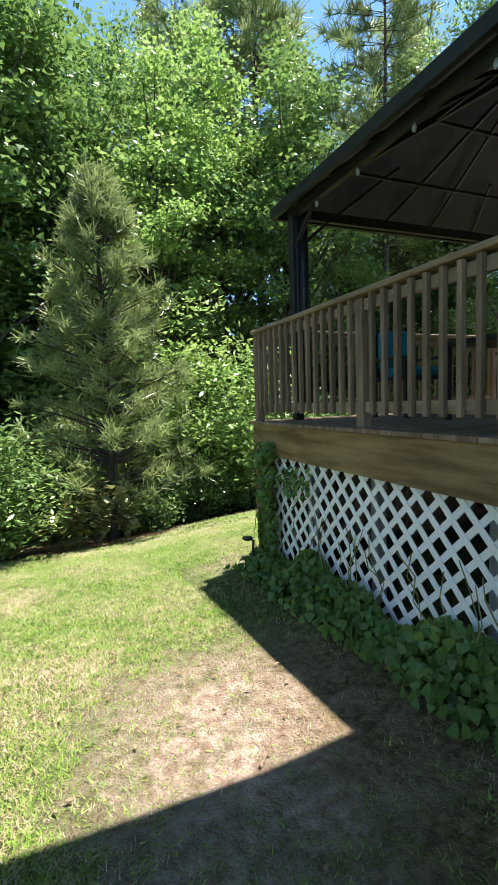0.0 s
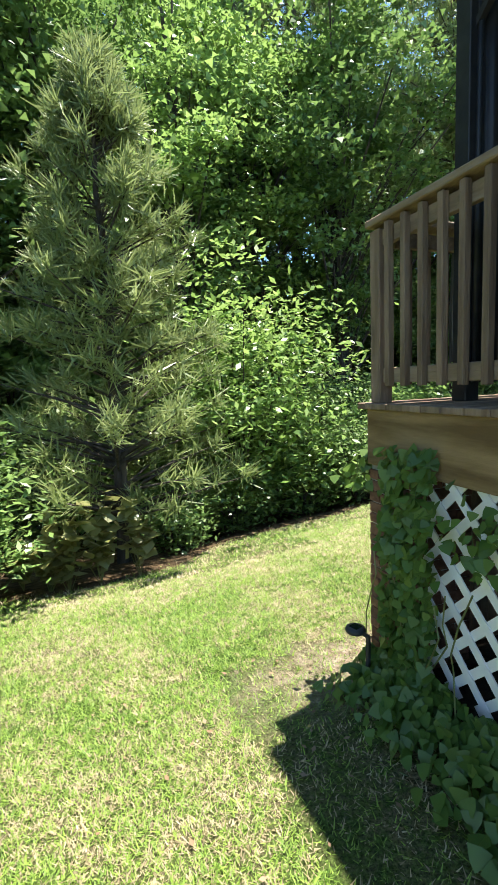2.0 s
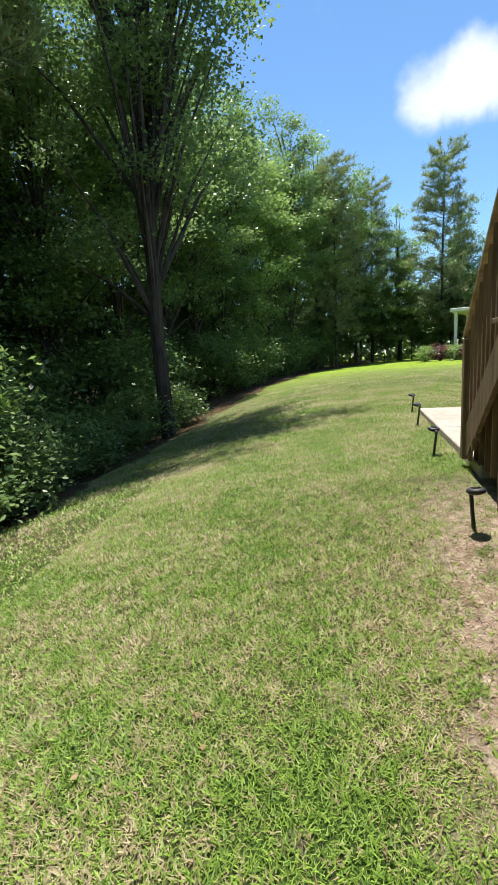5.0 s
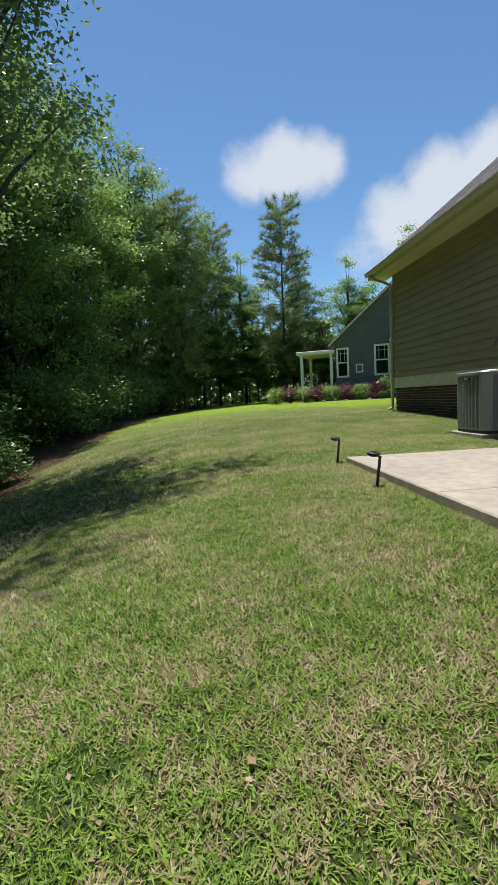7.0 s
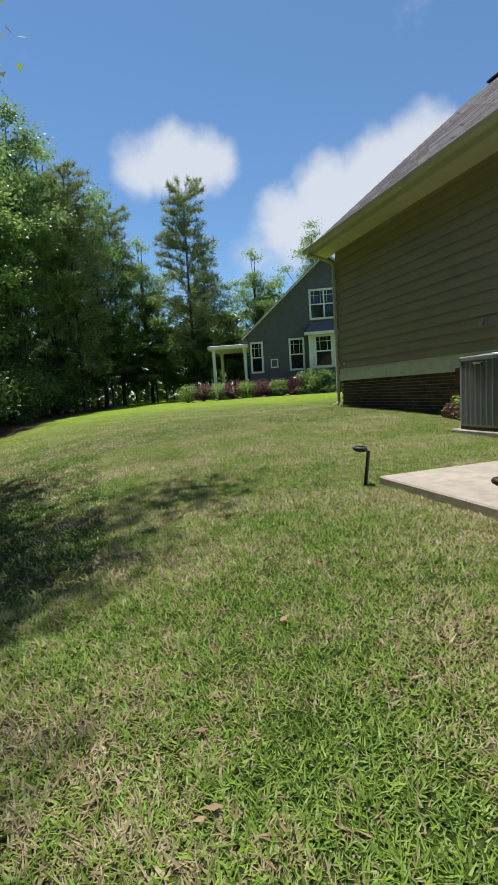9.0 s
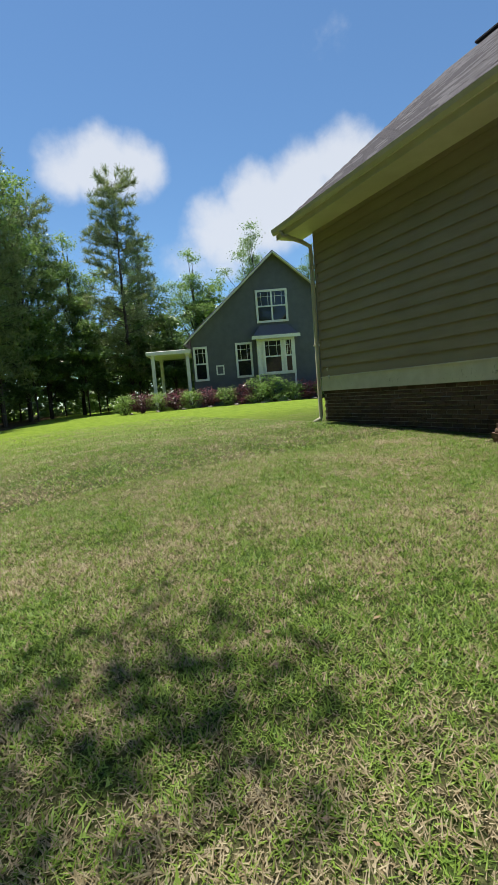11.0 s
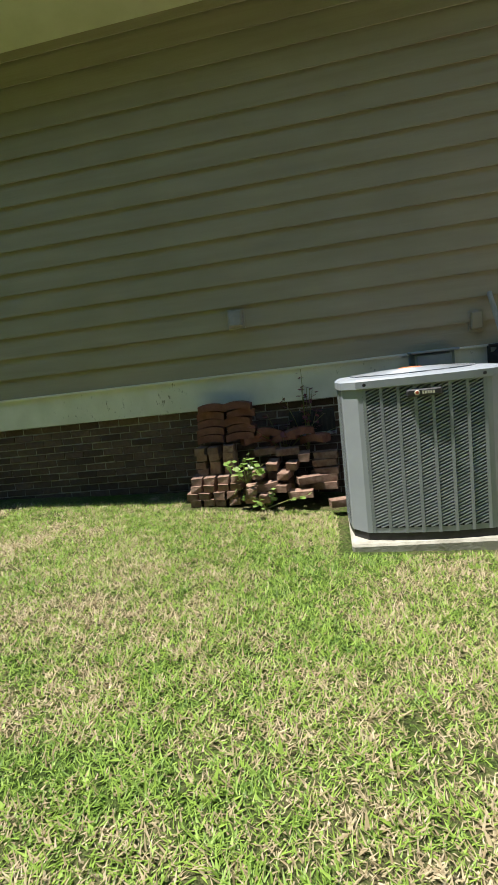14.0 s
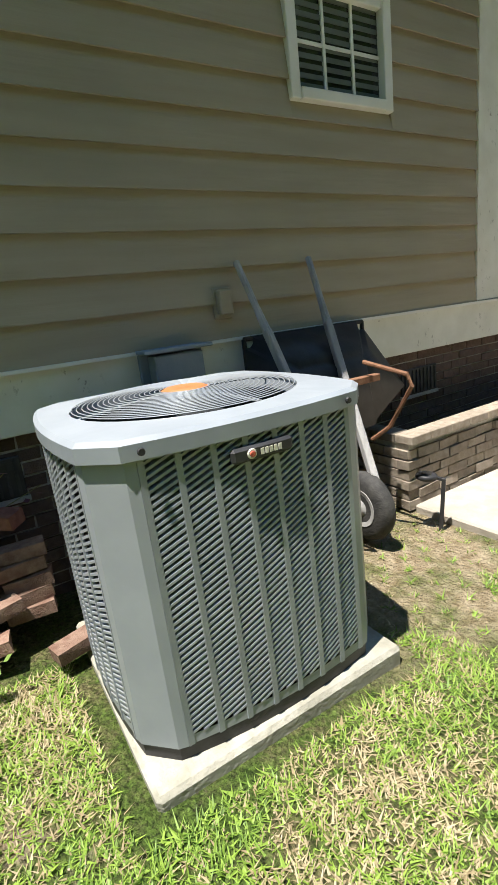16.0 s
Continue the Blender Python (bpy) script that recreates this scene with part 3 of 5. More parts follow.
part("control_joint", one_box(-0.78, -0.772, 0.55, 3.94, SLAB_Z, SLAB_Z + 0.002), M_MORTAR, slab)


def build_planter():
    p = thing("planter", (0, 0, 0), "low raised bed of tan brick filled with dark soil", "planter")
    part("core", one_box(-3.0, 1.57, 0.44, 0.50, 1.6, 2.16), M_MORTAR, p)
    part("core", one_box(1.50, 1.57, 0.03, 0.44, 1.6, 2.16), M_MORTAR, p)
    part("soil", one_box(-3.0, 1.50, 0.03, 0.44, 1.6, 2.08), M_SOIL, p, "dark loose soil")
    me = [brick_mesh(M_TANBRICK, bevel=0.006) for _ in range(4)]
    for c in range(6):
        z = 1.755 + c * 0.0677
        x = 1.50 - (c % 2) * 0.1
        while x > -2.9:
            piece("brick", random.choice(me), p, pose(x, 0.475 + random.uniform(-0.006, 0.006), z, 0, 0, random.uniform(-1, 1)))
            x -= 0.203
        for k in range(2):
            piece("brick", random.choice(me), p, pose(1.545, 0.36 - k * 0.203 + (c % 2) * 0.05, z, 0, 0, 90))
    cap = mesh_object("cap_brick", one_box(-0.095, 0.095, -0.07, 0.07, -0.028, 0.028, 0.005), M_TANBRICK)
    x = 1.49
    while x > -2.9:
        piece("cap_brick", cap, p, pose(x, 0.47, 2.19, 0, 0, random.uniform(-1.5, 1.5)))
        x -= 0.2
    piece("cap_brick", cap, p, pose(1.52, 0.3, 2.19, 0, 0, 90))
    piece("cap_brick", cap, p, pose(1.52, 0.1, 2.19, 0, 0, 90))


build_planter()


def stone(name, loc, size, label, mat=None):
    bm = bmesh.new()
    bmesh.ops.create_icosphere(bm, subdivisions=3, radius=1.0)
    for v in bm.verts:
        n = 0.75 + 0.5 * noise.noise(v.co * 1.3 + Vector(loc) * 3) + 0.15 * noise.noise(v.co * 4 + Vector(loc))
        v.co = Vector((v.co.x * size[0], v.co.y * size[1], v.co.z * size[2])) * n
    ob = tagged(part(name, bm, mat or M_ROCK, smooth=True), label, "stone")
    ob.location = loc
    return ob


for k, (x, y, s) in enumerate(((-0.25, 0.22, 0.16), (-0.5, 0.28, 0.13), (-0.38, 0.2, 0.12))):
    stone("garden_stone", (x, y, 2.12 + (0.14 if k == 2 else 0.06)), (s, s * 0.8, s * 0.6), "rough pale field stone lying in the raised bed")


def crawl_vent(x, z):
    v = thing("crawl_space_vent", (x, 0.0, z), "dark louvred crawl-space vent in the brick base", "vent")
    part("frame", one_box(-0.2, 0.2, -0.02, 0.012, -0.1, 0.1, 0.003), M_BLACKPLASTIC, v)
    for k in range(9):
        part("louvre", one_box(-0.18 + k * 0.042, -0.165 + k * 0.042, 0.012, 0.022, -0.085, 0.085), M_RUBBER, v)
    part("sill", one_box(-0.21, 0.21, -0.02, 0.02, -0.125, -0.1), M_MORTAR, v)


crawl_vent(0.85, 2.42)
crawl_vent(3.9, 2.45)


def wall_box(name, x, z, w, h, d, mat, label, category, hooded=False):
    t = thing(name, (x, 0.012, z), label, category)
    part("back_plate", one_box(-w / 2, w / 2, 0, d * 0.3, -h / 2, h / 2, 0.004), mat, t)
    bm = one_box(-w * 0.38, w * 0.38, d * 0.3, d, -h * 0.38, h * 0.42, 0.008)
    if hooded:
        for v in bm.verts:
            if v.co.z > 0 and v.co.y > d * 0.6:
                v.co.y -= d * 0.45
    part("cover", bm, mat, t)
    return t


wall_box("dryer_vent", 4.47, 3.41, 0.15, 0.17, 0.12, M_CONCRETE, "small weathered hooded vent on the siding", "vent", True)
wall_box("outdoor_outlet", 2.51, 3.14, 0.11, 0.17, 0.07, M_SIDING, "olive weatherproof outlet box on the siding", "outlet")
wall_box("cable_box", 9.1, 2.92, 0.06, 0.10, 0.05, M_WHITE, "tiny white cable cover on the skirt board", "cable box")
wall_box("cable_box", 9.16, 3.09, 0.03, 0.07, 0.04, M_WHITE, "tiny white cable cover on the siding", "cable box")
ub = wall_box("utility_box", 2.87, 2.80, 0.36, 0.28, 0.15, M_GREYBOX, "blue-grey metal disconnect box on the skirt board", "utility box")
part("lid_lip", one_box(-0.19, 0.19, 0.0, 0.17, 0.13, 0.15, 0.004), M_GREYBOX, ub)
bm = bmesh.new()
tube(bm, [(0.1, 0.08, -0.13), (0.1, 0.08, -0.6), (0.1, 0.25, -0.85), (0.1, 0.55, -0.9)], [0.02] * 4, 8)
part("conduit", bm, M_GREYBOX, ub)


# ---- air conditioner ----
def build_ac():
    W, H = 0.458, 0.995
    pad = thing("equipment_pad", (3.18, 0.885, 1.645), "stained thin concrete pad under the condenser", "pad")
    part("slab", one_box(-0.485, 0.49, -0.505, 0.52, 0, 0.175, 0.014), M_PAD, pad)
    ac = thing("air_conditioner", (3.18, 0.885, 1.82), "grey louvred central air conditioner condenser on a concrete pad", "air conditioner")

    def outline(w, chamfer, bow, n=6):
        pts = []
        for s in range(4):
            a = s * math.pi / 2
            c, d = math.cos(a), math.sin(a)
            for k in range(n + 1):
                t = -1 + 2 * k / n
                p = (t * (w - chamfer), -(w + bow * (1 - t * t)))
                pts.append((p[0] * c - p[1] * d, p[0] * d + p[1] * c))
        return pts

    def prism(pts, z0, z1, shrink=0.0, lid=True):
        bm = bmesh.new()
        a = [bm.verts.new((x, y, z0)) for x, y in pts]
        b = [bm.verts.new((x * (1 - shrink), y * (1 - shrink), z1)) for x, y in pts]
        for i in range(len(pts)):
            j = (i + 1) % len(pts)
            bm.faces.new((a[i], a[j], b[j], b[i]))
        bm.faces.new(a[::-1])
        if lid:
            bm.faces.new(b)
        return bm

    part("base_pan", prism(outline(W - 0.005, 0.085, 0.035), 0.0, 0.05), M_BLACKPLASTIC, ac, "black base pan")
    part("coil", prism(outline(W - 0.045, 0.07, 0.03), 0.05, H - 0.06, lid=False), M_COIL, ac, "dark finned coil")
    # four corner posts
    for s in range(4):
        r = Matrix.Rotation(s * math.pi / 2, 4, "Z")
        bm = bmesh.new()
        pts = [(W - 0.115, -W - 0.009), (W - 0.085, -W), (W, -W + 0.085), (W + 0.009, -W + 0.115), (W - 0.03, -W + 0.115), (W - 0.115, -W + 0.03)]
        a = [bm.verts.new(r @ Vector((x, y, 0.05))) for x, y in pts]
        b = [bm.verts.new(r @ Vector((x, y, H - 0.045))) for x, y in pts]
        for i in range(6):
            bm.faces.new((a[i], a[(i + 1) % 6], b[(i + 1) % 6], b[i]))
        bm.faces.new(a[::-1]), bm.faces.new(b)
        part("corner_post", bm, M_ACGREY, ac)
    # louvred panels
    cols, z0, z1 = 7, 0.09, H - 0.075
    span = 2 * (W - 0.125)
    for s in range(4):
        r = Matrix.Rotation(s * math.pi / 2, 4, "Z")
        panel = new("louvre_panel")
        panel.parent = ac
        panel.matrix_basis = r
        fr = bmesh.new()

        def face_y(x):
            t = x / (W - 0.085)
            return -(W + 0.033 * (1 - t * t))
        for k in range(cols + 1):
            x = -span / 2 + span * k / cols
            box(fr, x - 0.009, x + 0.009, face_y(x) - 0.004, face_y(x) + 0.008, z0 - 0.04, z1 + 0.03)
        for k in range(cols):
            xa, xb = -span / 2 + span * k / cols, -span / 2 + span * (k + 1) / cols
            for za, zb in ((z0 - 0.04, z0 - 0.008), (z1 + 0.012, z1 + 0.03)):
                v = [fr.verts.new(p) for p in ((xa, face_y(xa), za), (xb, face_y(xb), za), (xb, face_y(xb), zb), (xa, face_y(xa), zb))]
                fr.faces.new(v)
            sl = bmesh.new()
            z = z0 - 0.03
            while z < z1 + 0.03:
                lift = 0.042
                pa, pb = max(z, z0 - 0.012), min(z + lift, z1 + 0.02)
                if pb - pa > 0.008:
                    ya, yb = face_y(xa), face_y(xb)
                    fa = (pa - z) / lift
                    fb = (pb - z) / lift
                    xl, xr = xa + (xb - xa) * fa, xa + (xb - xa) * fb
                    yl, yr = ya + (yb - ya) * fa, ya + (yb - ya) * fb
                    v = [sl.verts.new(p) for p in ((xl, yl - 0.002, pa), (xr, yr - 0.002, pb), (xr, yr - 0.002, pb + 0.0085), (xl, yl - 0.002, pa + 0.0085), (xr, yr + 0.018, pb + 0.014), (xl, yl + 0.018, pa + 0.014))]
                    sl.faces.new(v[:4])
                    sl.faces.new((v[3], v[2], v[4], v[5]))
                z += 0.0195
            part("louvre_column", sl, M_ACGREY, panel)
        part("panel_frame", fr, M_ACGREY, panel)
    # top cap with round opening
    out = outline(W + 0.012, 0.09, 0.035, 8)
    bm = bmesh.new()
    n = len(out)
    R = 0.40
    ang = [math.atan2(y, x) for x, y in out]
    low = [bm.verts.new((x, y, H - 0.055)) for x, y in out]
    up = [bm.verts.new((x, y, H - 0.012)) for x, y in out]
    top = [bm.verts.new((x * 0.972, y * 0.972, H)) for x, y in out]
    rim = [bm.verts.new((R * math.cos(a), R * math.sin(a), H + 0.006)) for a in ang]
    dn = [bm.verts.new((R * 0.98 * math.cos(a), R * 0.98 * math.sin(a), H - 0.05)) for a in ang]
    for A, B in ((low, up), (up, top), (top, rim), (rim, dn)):
        for i in range(n):
            j = (i + 1) % n
            bm.faces.new((A[i], A[j], B[j], B[i]))
    part("top_cap", bm, M_ACTOP, ac, "pale grey domed top cover")
    guard = new("fan_guard")
    guard.parent = ac
    tagged(guard, "grey wire fan guard")
    for k in range(18):
        r0 = 0.09 + k * 0.0178
        zc = H + 0.012 + 0.018 * (1 - (r0 / R) ** 2)
        pts = [(r0 * math.cos(t), r0 * math.sin(t), zc) for t in (2 * math.pi * i / 40 for i in range(41))]
        part("ring_wire", tube(bmesh.new(), pts, [0.0018] * 41, 4, False), M_WIRE, guard)
    for k in range(4):
        t = 2 * math.pi * k / 4 + 0.2
        pts = [(0.07 * math.cos(t), 0.07 * math.sin(t), H + 0.022), (0.22 * math.cos(t), 0.22 * math.sin(t), H + 0.016), (R * math.cos(t), R * math.sin(t), H + 0.003)]
        part("spoke_wire", tube(bmesh.new(), pts, [0.005] * 3, 5), M_WIRE, guard)
    part("motor_cap", lathe(bmesh.new(), [(0.082, H + 0.01), (0.086, H + 0.026), (0.07, H + 0.034), (0.03, H + 0.036)], 28), M_ORANGE, ac, "faded orange motor cap")
    bm = bmesh.new()
    for k in range(3):
        t = 2 * math.pi * k / 3
        c, d = math.cos(t), math.sin(t)
        v = [bm.verts.new((c * p - d * q, d * p + c * q, H - 0.13 + h)) for p, q, h in ((0.06, -0.05, 0.0), (0.32, -0.13, 0.0), (0.33, 0.13, 0.07), (0.06, 0.05, 0.04))]
        bm.faces.new(v)
        w = [bm.verts.new(u.co - Vector((0, 0, 0.004))) for u in v]
        bm.faces.new(w[::-1])
    part("fan_blades", bm, M_COIL, ac)
    for x in (-0.33, 0.33):
        for y in (-1, 1):
            part("screw", lathe(bmesh.new(), [(0.011, 0), (0.009, 0.007)], 10, pose(x, y * (W + 0.026), H - 0.033, 90 if y < 0 else -90, 0, 0)), M_BLACKPLASTIC, ac)
    # badge on the side that faces the lawn
    bm = one_box(-0.10, 0.10, W + 0.03, W + 0.052, H - 0.128, H - 0.084, 0.009)
    badge = part("badge", bm, M_BLACKPLASTIC, ac, "black badge with a round emblem and bar")
    part("emblem", lathe(bmesh.new(), [(0.015, 0), (0.013, 0.004)], 16, pose(0.04, W + 0.052, H - 0.106, -90, 0, 0)), M_SILVER, badge)
    part("emblem_core", lathe(bmesh.new(), [(0.009, 0), (0.008, 0.003)], 12, pose(0.04, W + 0.056, H - 0.106, -90, 0, 0)), M_RED, badge)
    for k in range(5):
        part("emblem_bar", one_box(0.012 - k * 0.0145 - 0.010, 0.012 - k * 0.0145, W + 0.052, W + 0.0545, H - 0.115, H - 0.098), M_SILVER, badge)
    ac.rotation_euler = (0, 0, radians(-1.5))


build_ac()


# ---- loose bricks ----
def build_stack():
    me = [brick_mesh(M_LOOSE, bevel=0.006) for _ in range(4)]
    pv = []
    for _ in range(2):
        bm = bmesh.new()
        v = []
        for k in range(7):
            t = -0.12 + 0.24 * k / 6
            z = 0.025 - 1.4 * t * t
            v.append([bm.verts.new(p) for p in ((t, -0.06, z - 0.03), (t, 0.06, z - 0.03), (t, 0.06, z + 0.03), (t, -0.06, z + 0.03))])
        for a, b in zip(v, v[1:]):
            for i in range(4):
                bm.faces.new((a[i], b[i], b[(i + 1) % 4], a[(i + 1) % 4]))
        bm.faces.new(v[0]), bm.faces.new(v[-1][::-1])
        pv.append(mesh_object("paver", bm, M_PAVER))
    n = 0

    def lay(x, y, z, rz=90, tilt=0.0, mesh=None, name="loose_brick", label="weathered salvaged brick in a loose stack by the wall"):
        ob = new(name, mesh or random.choice(me))
        ob.matrix_basis = pose(x, y, z, 0, tilt, rz + random.uniform(-5, 5))
        tagged(ob, label, "brick", "bricks stacked by the wall")

    # stepped tiers of bricks laid with their ends outward
    for tier, (z, x0, count, y) in enumerate(((1.895, 4.92, 4, 0.40), (1.955, 4.94, 4, 0.40), (2.015, 4.90, 4, 0.38), (2.075, 4.90, 4, 0.36))):
        for k in range(count):
            lay(x0 - k * 0.115, y, z, 90)
    for tier in range(4):
        for k in range(3):
            lay(4.86 - k * 0.12, 0.26, 2.135 + tier * 0.06, 90)
    for tier in range(5):
        for k in range(2):
            lay(4.76 - k * 0.245 + random.uniform(-0.025, 0.025), 0.20 + random.uniform(-0.02, 0.02), 2.39 + tier * 0.066, random.uniform(-8, 8), random.uniform(-2, 2), random.choice(pv), "curved_paver", "dark red curved paver stacked on bricks")
    for x, y, z, rz, t in ((4.42, 0.50, 1.93, 90, 0), (4.42, 0.5, 1.99, 95, 0), (4.30, 0.52, 1.93, 85, 0), (4.30, 0.45, 2.0, 10, 8), (4.16, 0.48, 1.98, 80, -6), (4.14, 0.42, 2.08, 80, 0), (4.02, 0.5, 1.93, 0, 0),
                           (3.95, 0.42, 2.02, 20, 0), (4.36, 0.38, 2.10, 88, 0), (4.24, 0.36, 2.16, 92, 5), (4.08, 0.34, 2.14, 85, 0), (3.82, 0.36, 1.95, 0, 0), (3.82, 0.34, 2.01, 8, 0), (3.80, 0.32, 2.07, -6, 0),
                           (3.82, 0.3, 2.13, 5, 0), (3.80, 0.28, 2.19, -3, 0), (3.70, 0.62, 1.87, 12, 0), (3.98, 0.3, 2.2, 90, 0), (4.12, 0.26, 2.24, 10, 0), (4.3, 0.24, 2.26, -12, 4)):
        lay(x, y, z, rz, t)
    for k in range(16):
        lay(4.5 - (k % 6) * 0.12, 0.18, 1.93 + (k // 6) * 0.06, 90)
    for k in range(5):
        lay(4.40 - k * 0.13, 0.17, 2.30 + (k % 2) * 0.06 + random.uniform(0, 0.05), random.uniform(-40, 40), random.uniform(-20, 20), random.choice(pv), "curved_paver", "dark red curved paver tumbled on the pile")


build_stack()


def weed(name, x, y, z, h, n, mat, label, seed, size=0.07, spread=0.12):
    rng = np.random.default_rng(seed)
    t = thing(name, (x, y, z), label, "weed")
    bm = bmesh.new()
    cs = []
    for k in range(n):
        dx, dy = rng.normal(size=2) * spread
        top = Vector((dx, dy * 0.5, h * rng.uniform(0.4, 1)))
        tube(bm, [(0, 0, 0), top * 0.5 + Vector((0, 0, 0.05 * h)), top], [0.004, 0.003, 0.002], 4)
        cs += [np.array(top) * f + rng.normal(size=3) * 0.02 for f in (0.5, 0.65, 0.8, 0.9, 1.0)]
    tagged(part("stem", bm, M_REED, t), kind="stuff")
    ob = new("leaf", quads("leaf", leaf_quads(np.array(cs), size, rng, 0.7), mat))
    ob.parent = t
    tagged(ob, kind="stuff")


weed("weed", 4.3, 0.6, 1.85, 0.2, 7, M_LEAF2, "bright green weed sprouting from loose bricks", 3)
weed("weed", 4.45, 0.55, 2.05, 0.22, 10, M_LEAF2, "bright green vine over loose bricks", 4)
weed("weed", 3.95, 0.15, 2.2, 0.75, 9, M_PLUM, "dark spindly weed growing against the skirt board", 5, 0.06, 0.1)
weed("weed", 4.15, 0.15, 2.2, 0.4, 14, M_PLUM, "dark spindly weed on the brick pile", 6, 0.06, 0.2)


# ---- wheelbarrow stood on end against the wall ----
def build_wheelbarrow():
    w = thing("wheelbarrow", (1.98, 0.72, 1.95), "black wheelbarrow stood on its wheel with handles against the wall", "wheelbarrow")
    for sx, top in ((-0.08, (-0.08, -0.655, 1.40)), (0.08, (0.43, -0.655, 1.40))):
        a = Vector((sx * 1.5 + 0.2, 0.0, 0.05))
        b = Vector(top)
        bm = beam(bmesh.new(), a, a.lerp(b, 0.72), 0.042, 0.05, 0.006)
        tube(bm, [a.lerp(b, 0.71), a.lerp(b, 0.8), b], [0.026, 0.02, 0.019], 8)
        part("handle", bm, M_HANDLE, w, "silver-grey weathered wooden handle")
    # tray: a tapered shell facing the wall
    bm = bmesh.new()
    rim = [(-0.46, -0.62, 0.52), (0.46, -0.62, 0.52), (0.46, -0.62, 0.98), (-0.46, -0.62, 0.98)]
    bot = [(-0.26, -0.30, 0.36), (0.26, -0.30, 0.36), (0.26, -0.38, 0.80), (-0.26, -0.38, 0.80)]
    r = [bm.verts.new(p) for p in rim]
    b = [bm.verts.new(p) for p in bot]
    bm.faces.new(b)
    for i in range(4):
        bm.faces.new((r[i], r[(i + 1) % 4], b[(i + 1) % 4], b[i]))
    bmesh.ops.bevel(bm, geom=list(bm.edges), offset=0.05, segments=3, affect="EDGES")
    bmesh.ops.solidify(bm, geom=list(bm.faces), thickness=0.012)
    part("tray", bm, M_BLACKPLASTIC, w, "black plastic tray", smooth=True)
    bm = bmesh.new()
    tube(bm, [(-0.46, -0.62, 0.98), (0.46, -0.62, 0.98)], [0.014, 0.014], 8)
    tube(bm, [(-0.46, -0.62, 0.52), (-0.46, -0.62, 0.98)], [0.014, 0.014], 8)
    tube(bm, [(0.46, -0.62, 0.52), (0.46, -0.62, 0.98)], [0.014, 0.014], 8)
    part("tray_rim", bm, M_BLACKPLASTIC, w)
    for s in (-1, 1):
        x = 0.17 + s * 0.25
        bm = bmesh.new()
        tube(bm, [(x, -0.24, 0.78), (x - 0.02, 0.05, 0.72), (x - 0.03, 0.07, 0.66), (x - 0.02, -0.08, 0.42), (x, -0.2, 0.33)], [0.013] * 5, 8)
        part("leg", bm, M_RUST, w, "rusted steel leg")
    part("cross_brace", one_box(-0.18, 0.40, -0.26, -0.21, 0.66, 0.70, 0.004), M_RUST, w)
    rot = pose(0.10, -0.10, 0, 0, 90, 0)
    tyre = part("tyre", lathe(bmesh.new(), [(0.10, -0.045), (0.16, -0.05), (0.195, -0.03), (0.203, 0.0), (0.195, 0.03), (0.16, 0.05), (0.10, 0.045)], 32, rot), M_RUBBER, w, "worn black rubber tyre", smooth=True)
    part("rim", lathe(bmesh.new(), [(0.03, -0.055), (0.06, -0.04), (0.11, -0.05), (0.11, 0.05), (0.06, 0.04), (0.03, 0.055)], 24, rot), M_HANDLE, w)
    part("axle", lathe(bmesh.new(), [(0.012, -0.13), (0.012, 0.13)], 10, rot), M_RUST, w)


build_wheelbarrow()


# ---- solar path lamps ----
def solar_lamp(x, y, label="black solar path lamp on a stake", turn=0.0, h=0.30, lean=6.0):
    z = ground_z(x, y)
    t = thing("solar_path_lamp", (x, y, z), label, "lamp", "solar lamps along the patio", turn)
    t.rotation_euler = (radians(lean), radians(lean * 0.6), radians(turn))
    part("stake", one_box(-0.011, 0.011, -0.011, 0.011, -0.12, h, 0.002), M_BLACKPLASTIC, t)
    arm = beam(bmesh.new(), (0, 0, h - 0.01), (0, 0.05, h), 0.02, 0.016)
    part("arm", arm, M_BLACKPLASTIC, t)
    head = part("head", lathe(bmesh.new(), [(0.03, h - 0.025), (0.058, h - 0.012), (0.064, h), (0.058, h + 0.014), (0.045, h + 0.02)], 20, pose(0, 0.095, 0)), M_BLACKPLASTIC, t, smooth=True)
    part("solar_cell", one_box(-0.028, 0.028, 0.067, 0.123, h + 0.02, h + 0.0225), M_GLASS, head)


solar_lamp(1.58, 4.08, turn=-75)
solar_lamp(0.0, 4.15, turn=-70)
solar_lamp(-2.2, 4.22, turn=-80, h=0.28)
solar_lamp(-4.12, 4.22, turn=100, h=0.28)
solar_lamp(1.66, 0.80, turn=-150, h=0.32, lean=3)
solar_lamp(-7.84, 3.83, turn=20, lean=1, h=0.34, label="black solar path lamp beside the brick pier")


# ---- deck ----
DX0, DX1, DY1, DZ = -7.70, -3.83, 4.04, 2.97


